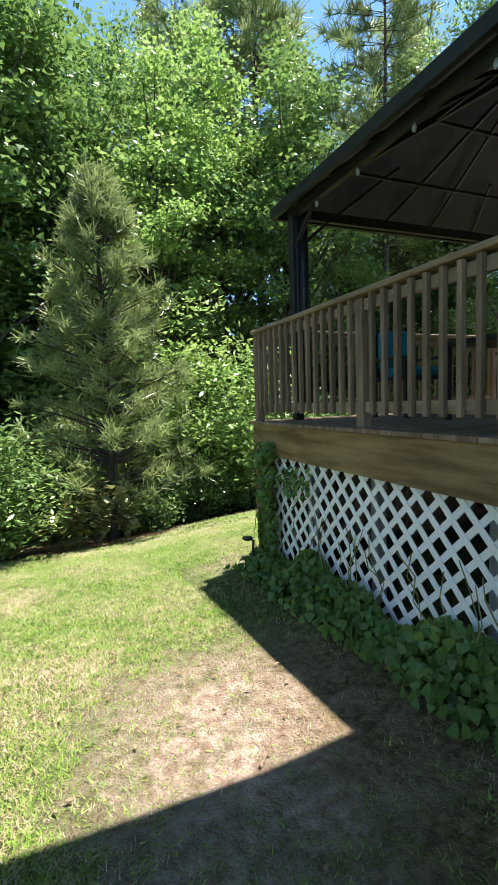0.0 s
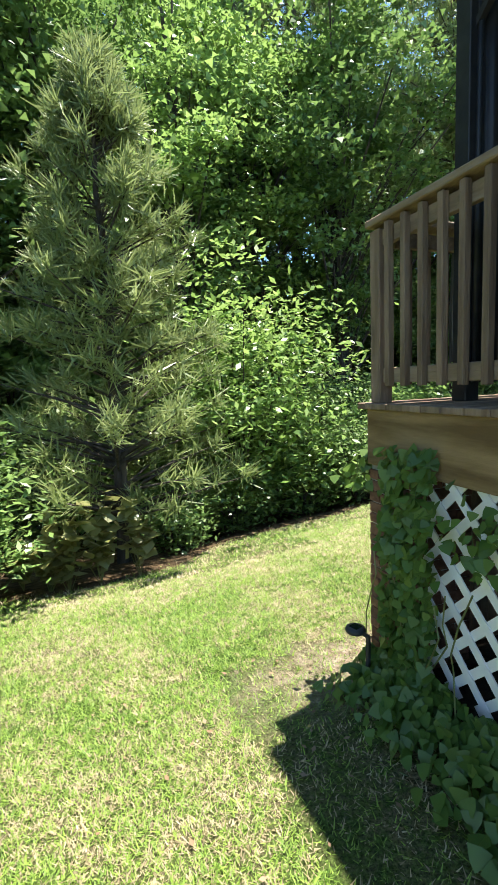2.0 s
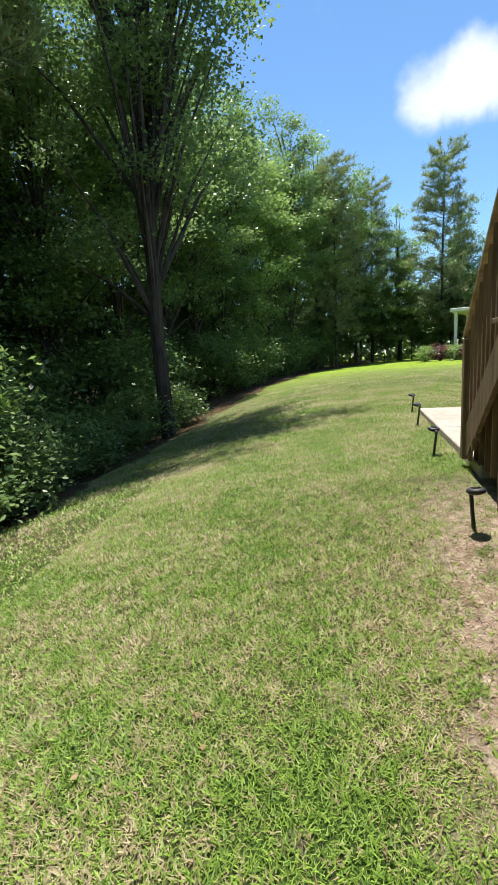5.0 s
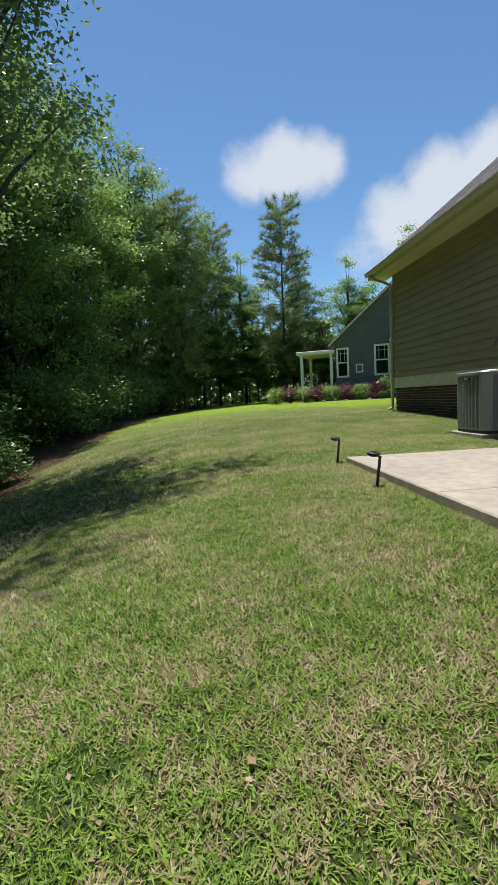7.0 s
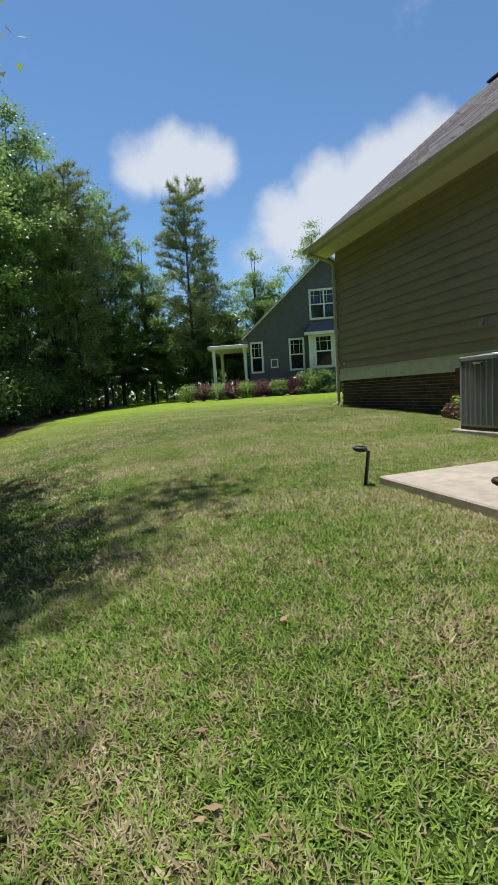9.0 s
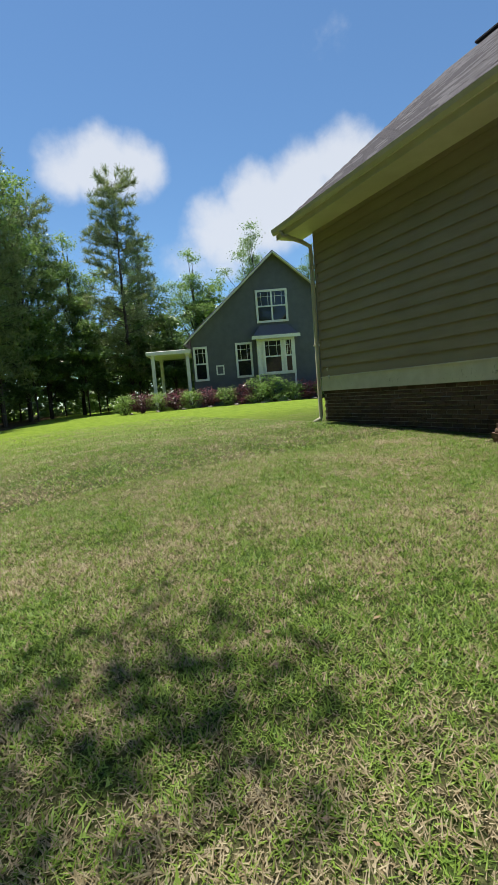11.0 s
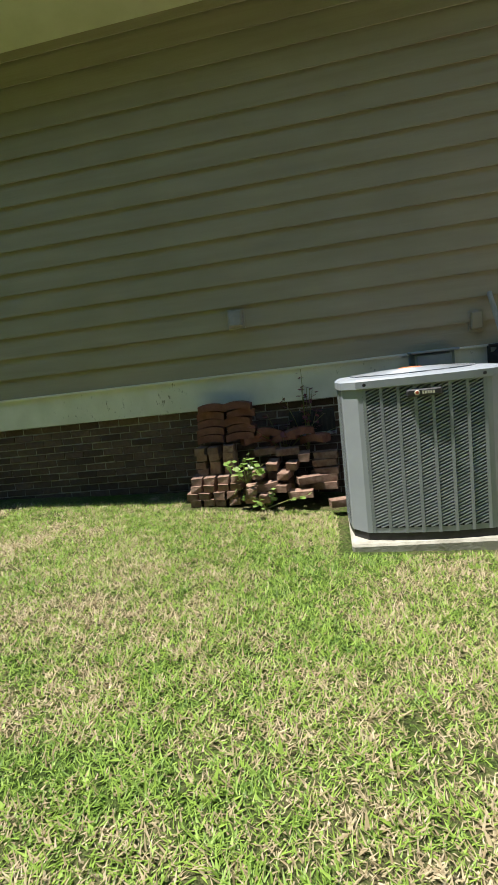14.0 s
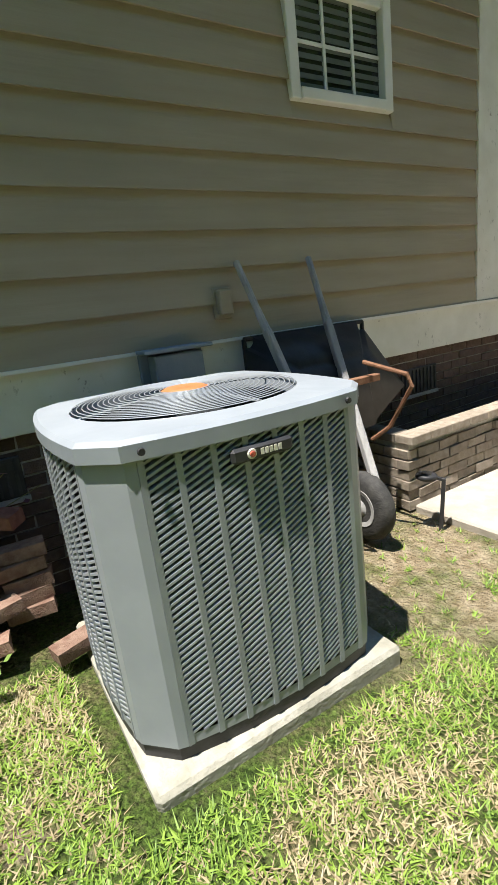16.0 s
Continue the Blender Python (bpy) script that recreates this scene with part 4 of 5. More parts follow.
def build_deck():
    d = thing("deck", (0, 0, 0), "weathered brown timber deck on brick piers", "deck")
    n = int((DY1 - 0.05) / 0.143)
    bd = mesh_object("deck_board", one_box(DX0 - 0.03, DX1 + 0.03, -0.069, 0.069, -0.035, 0, 0.004), M_DECKWOOD)
    for k in range(n):
        piece("deck_board", bd, d, pose(0, DY1 - 0.03 - k * 0.143, DZ))
    part("fascia", one_box(DX0, DX0 + 0.04, 0.05, DY1 - 0.02, DZ - 0.37, DZ - 0.036, 0.004), M_FASCIA, d, "brown stained fascia board with dark knots")
    part("fascia", one_box(DX0 + 0.04, DX1, DY1 - 0.06, DY1 - 0.02, DZ - 0.37, DZ - 0.036, 0.004), M_FASCIA, d)
    part("fascia", one_box(DX1 - 0.04, DX1, 0.05, DY1 - 0.06, DZ - 0.37, DZ - 0.036, 0.004), M_FASCIA, d)
    for x in (DX0 + 0.6 + 0.6 * k for k in range(6)):
        part("joist", one_box(x, x + 0.04, 0.06, DY1 - 0.07, DZ - 0.25, DZ - 0.036), M_DECKWOOD, d)

    def rail(a, b, posts, name="railing"):
        """A railing from a to b (x, y): posts, top board, two stretchers and balusters on the outside."""
        r = thing(name, (0, 0, 0), "weathered timber railing with square balusters", "railing", "deck railings")
        a, b = Vector((*a, DZ)), Vector((*b, DZ))
        u = (b - a).normalized()
        out = Vector((u.y, -u.x, 0))
        if out.dot(Vector((-5.7, 2, DZ)) - a) > 0:
            out = -out
        L = (b - a).length
        for s in posts:
            p = a + u * s
            part("post", box(bmesh.new(), -0.045, 0.045, -0.045, 0.045, 0, 0.98, 0.006, Matrix.Translation(p)), M_DECKWOOD, r)
        part("top_rail", beam(bmesh.new(), a + Vector((0, 0, 1.02)) - u * 0.06, b + Vector((0, 0, 1.02)) + u * 0.06, 0.14, 0.04, 0.006), M_RAILWOOD, r)
        for z in (0.93, 0.16):
            part("stretcher", beam(bmesh.new(), a + Vector((0, 0, z)), b + Vector((0, 0, z)), 0.038, 0.085, 0.004), M_RAILWOOD, r)
        me = mesh_object("baluster", one_box(-0.019, 0.019, -0.019, 0.019, 0.10, 0.99, 0.003), M_DECKWOOD)
        s = 0.13
        while s < L - 0.06:
            if min(abs(s - q) for q in posts) > 0.06:
                piece("baluster", me, r, Matrix.Translation(a + u * s + out * 0.04))
            s += 0.137
        return r

    x = DX0 + 0.07
    rail((x, DY1 - 0.07), (x, 0.1), (0.0, 2.02, 3.75))
    rail((DX0 + 0.16, DY1 - 0.07), (DX1 - 0.07, DY1 - 0.07), (1.9, 3.6))
    # steps to the patio with a sloping rail
    st = thing("deck_stairs", (0, 0, 0), "weathered timber steps down to the patio with a sloping rail", "stairs")
    n = 6
    rise, run = (DZ - SLAB_Z) / n, 0.20
    for k in range(1, n):
        part("tread", one_box(DX1 + (k - 1) * run, DX1 + k * run + 0.03, 2.7, DY1 - 0.06, DZ - k * rise - 0.04, DZ - k * rise, 0.005), M_DECKWOOD, st)
        part("riser", one_box(DX1 + k * run - 0.02, DX1 + k * run, 2.72, DY1 - 0.08, SLAB_Z - 0.02, DZ - k * rise - 0.04), M_DECKWOOD, st)
    for y in (DY1 - 0.06, 2.68):
        for k in range(9):
            xx = DX1 + 0.04 + k * 0.13
            t = (xx - DX1) / 1.17
            part("baluster", one_box(xx - 0.019, xx + 0.019, y, y + 0.038, max(SLAB_Z, DZ - 1.2 * t - 0.25), DZ + 1.0 - 1.1 * t, 0.003), M_DECKWOOD, st)
        part("handrail", beam(bmesh.new(), (DX1 - 0.1, y + 0.02, DZ + 1.06), (DX1 + 1.16, y + 0.02, DZ - 0.09 + 0.0), 0.09, 0.04, 0.005), M_RAILWOOD, st)
        part("newel", one_box(DX1 + 1.09, DX1 + 1.18, y - 0.026, y + 0.064, SLAB_Z - 0.02, SLAB_Z + 1.1, 0.006), M_DECKWOOD, st)
        part("stringer", beam(bmesh.new(), (DX1, y + 0.02, DZ - 0.2), (DX1 + 1.1, y + 0.02, SLAB_Z + 0.12), 0.04, 0.26), M_DECKWOOD, st)
    # brick piers
    me = [brick_mesh(M_PIER, bevel=0.005) for _ in range(4)]
    half = brick_mesh(M_PIER, 0.092, bevel=0.004)
    for px, py in ((DX0 + 0.21, DY1 - 0.23), (DX1 - 0.22, DY1 - 0.23)):
        p = thing("brick_pier", (px, py, 1.0), "weathered red brick pier under the deck corner", "pier", "brick piers")
        part("mortar", one_box(-0.19, 0.19, -0.19, 0.19, 0, 1.6), M_MORTAR, p)
        for c in range(23):
            z = 0.05 + c * 0.0677
            for s in range(4):
                bond = ((-0.101, 0), (0.101, 0)) if (c + s) % 2 == 0 else ((-0.152, 1), (0.0, 0), (0.152, 1))
                for o, cut in bond:
                    q = Matrix.Rotation(s * math.pi / 2, 4, "Z") @ pose(o, -0.156 + random.uniform(-0.003, 0.003), z)
                    piece("brick", half if cut else random.choice(me), p, q)
    # lattice panels
    lt = thing("lattice_panel", (0, 0, 0), "white vinyl diagonal lattice under the deck", "lattice")
    zt, y0, y1 = DZ - 0.372, 0.1, 3.56
    step = 0.2

    def strip(lo, hi, x, sgn):
        bm = bmesh.new()
        beam(bm, lo, hi, 0.046, 0.008, 0.0, (1, 0, 0))
        part("lattice_strip", bm, M_LATTICE, lt)
    for sgn, x in ((1, DX0 + 0.05), (-1, DX0 + 0.058)):
        c = y0 - 1.6
        while c < y1 + 1.6:
            pts = []
            za, zb = 1.50, zt
            ya, yb = (c, c + (zb - za)) if sgn > 0 else (c + (zb - za), c)
            t0, t1 = 0.0, 1.0
            dy = yb - ya
            for lim, low in ((y0, True), (y1, False)):
                tt = (lim - ya) / dy
                if (dy > 0) == low:
                    t0 = max(t0, tt)
                else:
                    t1 = min(t1, tt)
            if t1 - t0 > 0.03:
                strip((x, ya + dy * t0, za + (zb - za) * t0), (x, ya + dy * t1, za + (zb - za) * t1), x, sgn)
            c += step
    for y in (0.9, 2.1, 3.2):
        part("backing_post", one_box(DX0 + 0.3, DX0 + 0.39, y, y + 0.09, 1.2, DZ - 0.3), M_HANDLE, d)
    k = DX0 + 0.5
    while k < DX1 - 0.4:
        part("skirt_board", one_box(k, k + 0.135, DY1 - 0.085, DY1 - 0.062, 1.2, DZ - 0.30, 0.003), M_DECKWOOD, d)
        k += 0.142
    # a dark block set into the ground under the deck
    structure("under_deck_block", one_box(DX0 + 0.1, DX1 - 0.1, 0.0, DY1 - 0.3, 1.0, 1.45), M_SOIL, "flat dark ground block under the deck")


build_deck()
# unseen roof on posts, added only to throw shade on the near lawn
pr = tagged(part("porch_roof", one_box(-11.5, -6.85, -6.0, 1.22, 6.5, 6.7, 0.02), M_SHINGLE), "unseen shingled roof added to shade the foreground lawn", kind="structure")
for px in (-11.2, -8.2):
    part("roof_post", one_box(px - 0.08, px + 0.08, -5.6, -5.44, 1.0, 6.5, 0.01), M_WHITE, pr)


def build_gazebo():
    g = thing("gazebo", (0, 0, DZ), "black steel gazebo with a brown metal roof on the deck", "gazebo")
    x0, x1, y0, y1 = -7.42, -3.7, 0.3, 3.92
    ez, pz = 2.36, 3.3
    cx, cy = (x0 + x1) / 2, (y0 + y1) / 2
    bm = bmesh.new()
    for inset, dz in ((0.0, 0.0),):
        c = [bm.verts.new(p) for p in ((x0, y0, ez), (x1, y0, ez), (x1, y1, ez), (x0, y1, ez))]
        t = [bm.verts.new(p) for p in ((cx - 0.2, cy - 0.2, pz), (cx + 0.2, cy - 0.2, pz), (cx + 0.2, cy + 0.2, pz), (cx - 0.2, cy + 0.2, pz))]
        for i in range(4):
            bm.faces.new((c[i], c[(i + 1) % 4], t[(i + 1) % 4], t[i]))
        bm.faces.new(t)
    bmesh.ops.solidify(bm, geom=list(bm.faces), thickness=0.015)
    part("roof", bm, M_ROOFMETAL, g, "brown metal roof panels")
    for k in range(4):
        a = ((x0, y0), (x1, y0), (x1, y1), (x0, y1))
        p, q = a[k], a[(k + 1) % 4]
        part("eave_beam", beam(bmesh.new(), (*p, ez - 0.03), (*q, ez - 0.03), 0.05, 0.11), M_BLACKMETAL, g)
        part("hip_rafter", beam(bmesh.new(), (*p, ez - 0.03), (cx, cy, pz - 0.05), 0.05, 0.07), M_BLACKMETAL, g)
        for s in (0.2, 0.4, 0.6, 0.8):
            m = (p[0] + (q[0] - p[0]) * s, p[1] + (q[1] - p[1]) * s)
            f = 1 - abs(s - 0.5) * 2
            e = (m[0] + (cx - m[0]) * f, m[1] + (cy - m[1]) * f, ez + (pz - ez) * f - 0.045)
            part("rafter", beam(bmesh.new(), (*m, ez - 0.03), e, 0.025, 0.035), M_BLACKMETAL, g)
        for f in (0.33, 0.66):
            zz = ez + (pz - ez) * f - 0.05
            pa = (p[0] + (cx - p[0]) * f, p[1] + (cy - p[1]) * f, zz)
            qa = (q[0] + (cx - q[0]) * f, q[1] + (cy - q[1]) * f, zz)
            part("purlin", beam(bmesh.new(), pa, qa, 0.03, 0.03), M_BLACKMETAL, g)
    px0, px1, py0, py1 = x0 + 0.14, x1 - 0.25, y0 + 0.3, y1 - 0.24
    for p in ((px0, py0), (px1, py0), (px1, py1), (px0, py1)):
        part("post", one_box(p[0] - 0.05, p[0] + 0.05, p[1] - 0.05, p[1] + 0.05, 0, ez - 0.02, 0.005), M_BLACKMETAL, g)
        for dx, dy in ((1, 0), (0, 1)):
            s = Vector((dx * (1 if p[0] < cx else -1), dy * (1 if p[1] < cy else -1), 0)) * 0.45
            part("brace", beam(bmesh.new(), (p[0], p[1], ez - 0.5), (p[0] + s.x, p[1] + s.y, ez - 0.12), 0.035, 0.035), M_BLACKMETAL, g)
    for a, b in (((px0, py0), (px1, py0)), ((px1, py0), (px1, py1)), ((px1, py1), (px0, py1)), ((px0, py1), (px0, py0))):
        part("header_beam", beam(bmesh.new(), (*a, ez - 0.09), (*b, ez - 0.09), 0.06, 0.10), M_BLACKMETAL, g)
    # gathered dark curtain at the lawn-side post
    bm = bmesh.new()
    n = 40
    low, high = [], []
    for k in range(n):
        t = 2 * math.pi * k / n
        r = 0.085 * (1 + 0.28 * math.sin(7 * t))
        low.append(bm.verts.new((px0 + 0.06 + r * math.cos(t), py1 - 0.02 + r * math.sin(t), 0.1)))
        high.append(bm.verts.new((px0 + 0.06 + 0.8 * r * math.cos(t), py1 - 0.02 + 0.8 * r * math.sin(t), ez - 0.15)))
    for k in range(n):
        bm.faces.new((low[k], low[(k + 1) % n], high[(k + 1) % n], high[k]))
    bm.faces.new(low[::-1]), bm.faces.new(high)
    part("curtain", bm, M_BLACKMETAL, g, "gathered dark curtain", smooth=True)
    for k in range(4):
        lamp = part("string_bulb", lathe(bmesh.new(), [(0.008, 0.03), (0.02, 0.0), (0.012, -0.03)], 10, Matrix.Translation((px0, py1 - 0.5 - 0.7 * k, ez - 0.17))), M_WIRE, g)


build_gazebo()


def patio_chair(x, y, turn):
    c = thing("patio_chair", (x, y, DZ), "dark metal patio chair with a teal cushion", "chair", "chairs on the deck", turn)
    for sx in (-0.26, 0.26):
        for sy in (-0.26, 0.26):
            part("leg", one_box(sx - 0.02, sx + 0.02, sy - 0.02, sy + 0.02, 0, 0.42), M_BLACKMETAL, c)
        part("armrest", one_box(sx - 0.03, sx + 0.03, -0.28, 0.28, 0.62, 0.65, 0.006), M_BLACKMETAL, c)
        part("arm_post", one_box(sx - 0.018, sx + 0.018, -0.26, -0.22, 0.4, 0.62), M_BLACKMETAL, c)
    part("seat", one_box(-0.28, 0.28, -0.28, 0.28, 0.40, 0.44, 0.01), M_BLACKMETAL, c)
    part("backrest", box(bmesh.new(), -0.28, 0.28, 0.24, 0.28, 0.42, 0.98, 0.01), M_BLACKMETAL, c)
    part("cushion", one_box(-0.25, 0.25, -0.27, 0.2, 0.44, 0.54, 0.03), M_TEAL, c, "teal seat cushion")
    part("back_cushion", one_box(-0.25, 0.25, 0.14, 0.24, 0.52, 0.96, 0.03), M_TEAL, c, "teal back cushion")


patio_chair(-6.2, 3.1, 0)
patio_chair(-5.6, 1.2, 90)
patio_chair(-5.2, 2.4, -60)
tb = thing("patio_table", (-6.2, 1.75, DZ), "low dark metal patio table", "table")
part("tabletop", one_box(-0.4, 0.4, -0.5, 0.5, 0.66, 0.70, 0.01), M_BLACKMETAL, tb)
for sx in (-0.34, 0.34):
    for sy in (-0.44, 0.44):
        part("leg", one_box(sx - 0.02, sx + 0.02, sy - 0.02, sy + 0.02, 0, 0.66), M_BLACKMETAL, tb)


def ivy():
    rng = np.random.default_rng(11)
    t = thing("ivy", (0, 0, 0), "green ivy climbing the pier and lattice foot", "ivy")
    c = []
    # climbing the corner pier
    n = 800
    z = rng.uniform(1.3, 2.75, n)
    c.append(np.stack([DX0 - 0.02 - rng.uniform(0, 0.07, n), DY1 - 0.24 - rng.uniform(0, 0.4, n), z], 1))
    n = 40
    c.append(np.stack([DX0 + rng.normal(-0.02, 0.06, n), DY1 + rng.normal(0.05, 0.06, n), rng.uniform(2.45, 2.72, n)], 1))
    # mound along the foot
    n = 2900
    y = rng.uniform(-0.2, 3.95, n)
    h = rng.uniform(0, 1, n)
    top = 0.26 + 0.10 * np.sin(y * 3.1) + 0.06 * np.sin(y * 7.7)
    g = ground_n(np.full(n, DX0), y)
    c.append(np.stack([DX0 - 0.04 - (1 - h) * rng.uniform(0, 0.42, n), y, g + 0.03 + h * top], 1))
    # tendrils over the lattice
    n = 90
    y = 3.1 + rng.normal(0, 0.22, n)
    c.append(np.stack([DX0 - rng.uniform(0, 0.1, n), y, 2.38 + rng.normal(0, 0.10, n)], 1))
    c = np.concatenate(c)
    ob = new("leaf", quads("leaf", ivy_leaves(c, rng), M_IVY))
    ob.parent = t
    bm = bmesh.new()
    for k in range(26):
        y = rng.uniform(0, 4.0)
        z = ground_z(DX0, y)
        pts = [(DX0 - 0.05, y, z)]
        for j in range(5):
            pts.append((DX0 - 0.03 - rng.uniform(0, 0.05), pts[-1][1] + rng.normal(0, 0.07), pts[-1][2] + rng.uniform(0.08, 0.2)))
        tube(bm, pts, [0.005] * 6, 4)
    tagged(part("stem", bm, M_REED, t), kind="stuff")


def ivy_leaves(c, rng, size=0.066):
    """Five-cornered leaves hanging mostly face-out."""
    n = len(c)
    nrm = np.stack([-np.abs(rng.normal(0.8, 0.4, n)), rng.normal(0, 0.5, n), rng.normal(0.5, 0.4, n)], 1)
    nrm /= np.linalg.norm(nrm, axis=1)[:, None]
    d = np.stack([rng.normal(0, 0.3, n), rng.normal(0, 0.7, n), rng.normal(-0.8, 0.5, n)], 1)
    d -= (d * nrm).sum(1)[:, None] * nrm
    d /= np.linalg.norm(d, axis=1)[:, None]
    s = np.cross(d, nrm)
    L = size * rng.uniform(0.6, 1.25, (n, 1))
    return np.stack([c - d * L * 0.35, c + s * L * 0.55 - d * L * 0.25, c + s * L * 0.42 + d * L * 0.15, c + d * L * 0.65, c - s * L * 0.42 + d * L * 0.15, c - s * L * 0.55 - d * L * 0.25], 1)


ivy()


# ---- neighbour house ----
def build_neighbour():
    h = thing("neighbour_house", (29.0, -3.85, 2.0), "slate-grey gabled house with white trim and a porch", "house", "", math.degrees(math.atan2(-0.9165, -0.40)))
    # local x runs along the gable wall, local y away from the viewer, z from the ground
    W, E, A = 10.7, 4.25, 8.95
    h.matrix_basis = pose(29.0, -3.85, 2.0, 0, 0, math.degrees(math.atan2(-0.9165, -0.40)))
    bm = bmesh.new()
    f = [bm.verts.new(p) for p in ((0, 0, -1), (W, 0, -1), (W, 0, E), (W / 2, 0, A), (0, 0, E))]
    b = [bm.verts.new((v.co.x, 12, v.co.z)) for v in f]
    bm.faces.new(f), bm.faces.new(b[::-1])
    for i in range(5):
        bm.faces.new((f[i], b[i], b[(i + 1) % 5], f[(i + 1) % 5]))
    part("wall", bm, M_NGREY, h)
    sl = (A - E) / (W / 2)
    for s in (-1, 1):
        e = (W / 2 + s * (W / 2 + 0.4), E - 0.4 * sl)
        bm = bmesh.new()
        v = [bm.verts.new(p) for p in ((e[0], -0.35, e[1]), (e[0], 12.3, e[1]), (W / 2, 12.3, A), (W / 2, -0.35, A))]
        w = [bm.verts.new(u.co + Vector((0, 0, 0.16))) for u in v]
        bm.faces.new(v), bm.faces.new(w[::-1])
        for i in range(4):
            bm.faces.new((v[i], w[i], w[(i + 1) % 4], v[(i + 1) % 4]))
        part("roof", bm, M_SHINGLE, h)
        part("rake_trim", beam(bmesh.new(), (e[0], -0.37, e[1] + 0.02), (W / 2, -0.37, A + 0.02), 0.05, 0.30, up=(0, 1, 0)), M_WHITE, h)

    def win(x0, x1, z0, z1, y=0.0, halves=1, parent=None):
        w = new("window")
        w.parent = parent or h
        t = 0.13
        for a in ((x0, x0 + t, z0, z1), (x1 - t, x1, z0, z1), (x0 + t, x1 - t, z0, z0 + t), (x0 + t, x1 - t, z1 - t, z1)):
            part("frame", one_box(a[0], a[1], y - 0.07, y + 0.02, a[2], a[3]), M_WHITE, w)
        for k in range(halves):
            a, b = x0 + t + (x1 - x0 - 2 * t) * k / halves, x0 + t + (x1 - x0 - 2 * t) * (k + 1) / halves
            part("pane", one_box(a, b, y - 0.02, y - 0.01, z0 + t, z1 - t), M_GLASS, w)
            part("meeting_rail", one_box(a, b, y - 0.055, y - 0.02, (z0 + z1) / 2 - 0.04, (z0 + z1) / 2 + 0.04), M_WHITE, w)
            zt = z1 - t - 0.28
            part("grille_bar", one_box(a, b, y - 0.03, y - 0.02, zt - 0.012, zt + 0.012), M_WHITE, w)
            for q in (0.25, 0.75):
                part("grille_bar", one_box(a + (b - a) * q - 0.012, a + (b - a) * q + 0.012, y - 0.03, y - 0.02, (z0 + z1) / 2 + 0.04, z1 - t), M_WHITE, w)
            if k:
                part("mullion", one_box(a - 0.05, a + 0.05, y - 0.06, y - 0.02, z0 + t, z1 - t), M_WHITE, w)

    win(-0.02 + 0.1, 0.95, 1.65, 3.75)
    win(2.68, 3.72, 1.68, 3.82)
    win(4.15, 6.1, 4.9, 6.88, halves=2)
    for a in ((1.42, 1.5, 1.95, 2.55), (1.84, 1.92, 1.95, 2.55), (1.5, 1.84, 1.95, 2.03), (1.5, 1.84, 2.47, 2.55)):
        part("vent_frame", one_box(a[0], a[1], -0.06, 0.02, a[2], a[3]), M_WHITE, h)
    part("vent_panel", one_box(1.5, 1.84, -0.02, 0.0, 2.03, 2.47), M_NGREY, h)
    bay = part("bay", one_box(4.0, 6.3, -0.62, 0.0, -1.0, 4.0), M_WHITE, h, "white bay window bump-out")
    part("bay_panel", one_box(4.12, 6.18, -0.64, -0.62, 0.4, 1.7), M_NGREY, h)
    win(4.35, 5.55, 1.75, 3.85, -0.63)
    win(5.62, 6.2, 1.75, 3.85, -0.63)
    bm = bmesh.new()
    v = [bm.verts.new(p) for p in ((3.75, -0.9, 4.0), (6.6, -0.9, 4.0), (6.6, 0, 4.0), (3.75, 0, 4.0), (4.3, 0, 4.75), (6.0, 0, 4.75))]
    for q in ((0, 1, 5, 4), (0, 4, 3), (1, 2, 5), (0, 3, 2, 1)):
        bm.faces.new([v[i] for i in q])
    part("bay_roof", bm, M_SHINGLE, h)
    part("bay_fascia", one_box(3.72, 6.63, -0.95, -0.9, 3.85, 4.05), M_WHITE, h)
    # porch on the garden side
    part("porch_roof", one_box(-2.8, -0.05, -0.2, 4.0, 3.42, 3.66, 0.02), M_WHITE, h, "flat white porch roof")
    for x, y in ((-2.45, 0.1), (-2.45, 3.7), (-0.3, 0.1)):
        part("roof_post", one_box(x - 0.1, x + 0.1, y - 0.1, y + 0.1, -1, 3.42, 0.01), M_WHITE, h)
        part("post_cap", one_box(x - 0.15, x + 0.15, y - 0.15, y + 0.15, 3.3, 3.42, 0.01), M_WHITE, h)
    return h


build_neighbour()


# ---- planting ----
def blob_leaves(rng, n, clumps, radii, centre, size, aspect=0.5, shell=0.55, flat=0.5, spread=0.22):
    """Leaves gathered in clumps through an uneven ellipsoid."""
    d = rng.normal(size=(clumps, 3))
    d /= np.linalg.norm(d, axis=1)[:, None]
    r = rng.uniform(shell, 1.0, (clumps, 1)) * rng.uniform(0.8, 1.15, (clumps, 1))
    cc = d * r * np.array(radii) + np.array(centre)
    which = rng.integers(0, clumps, n)
    c = cc[which] + rng.normal(size=(n, 3)) * spread * np.array(radii).mean() * np.array([1.1, 1.1, 0.5])
    return leaf_quads(c, size, rng, aspect, flat), cc


def shrub_mesh(seed, r, h, n, size, mat, clumps=40, aspect=0.5):
    rng = np.random.default_rng(seed)
    q, cc = blob_leaves(rng, n, clumps, (r, r, h * 0.5), (0, 0, h * 0.5), size, aspect, 0.5)
    q = q[q[:, :, 2].min(1) > -0.1]
    crown = quads("crown", q, mat)
    bm = bmesh.new()
    for k in range(0, clumps, 3):
        e = cc[k]
        tube(bm, [(0, 0, 0), (e[0] * 0.35, e[1] * 0.35, e[2] * 0.5), tuple(e)], [0.03, 0.02, 0.008], 5)
    return mesh_object("trunk", bm, M_BARK), crown


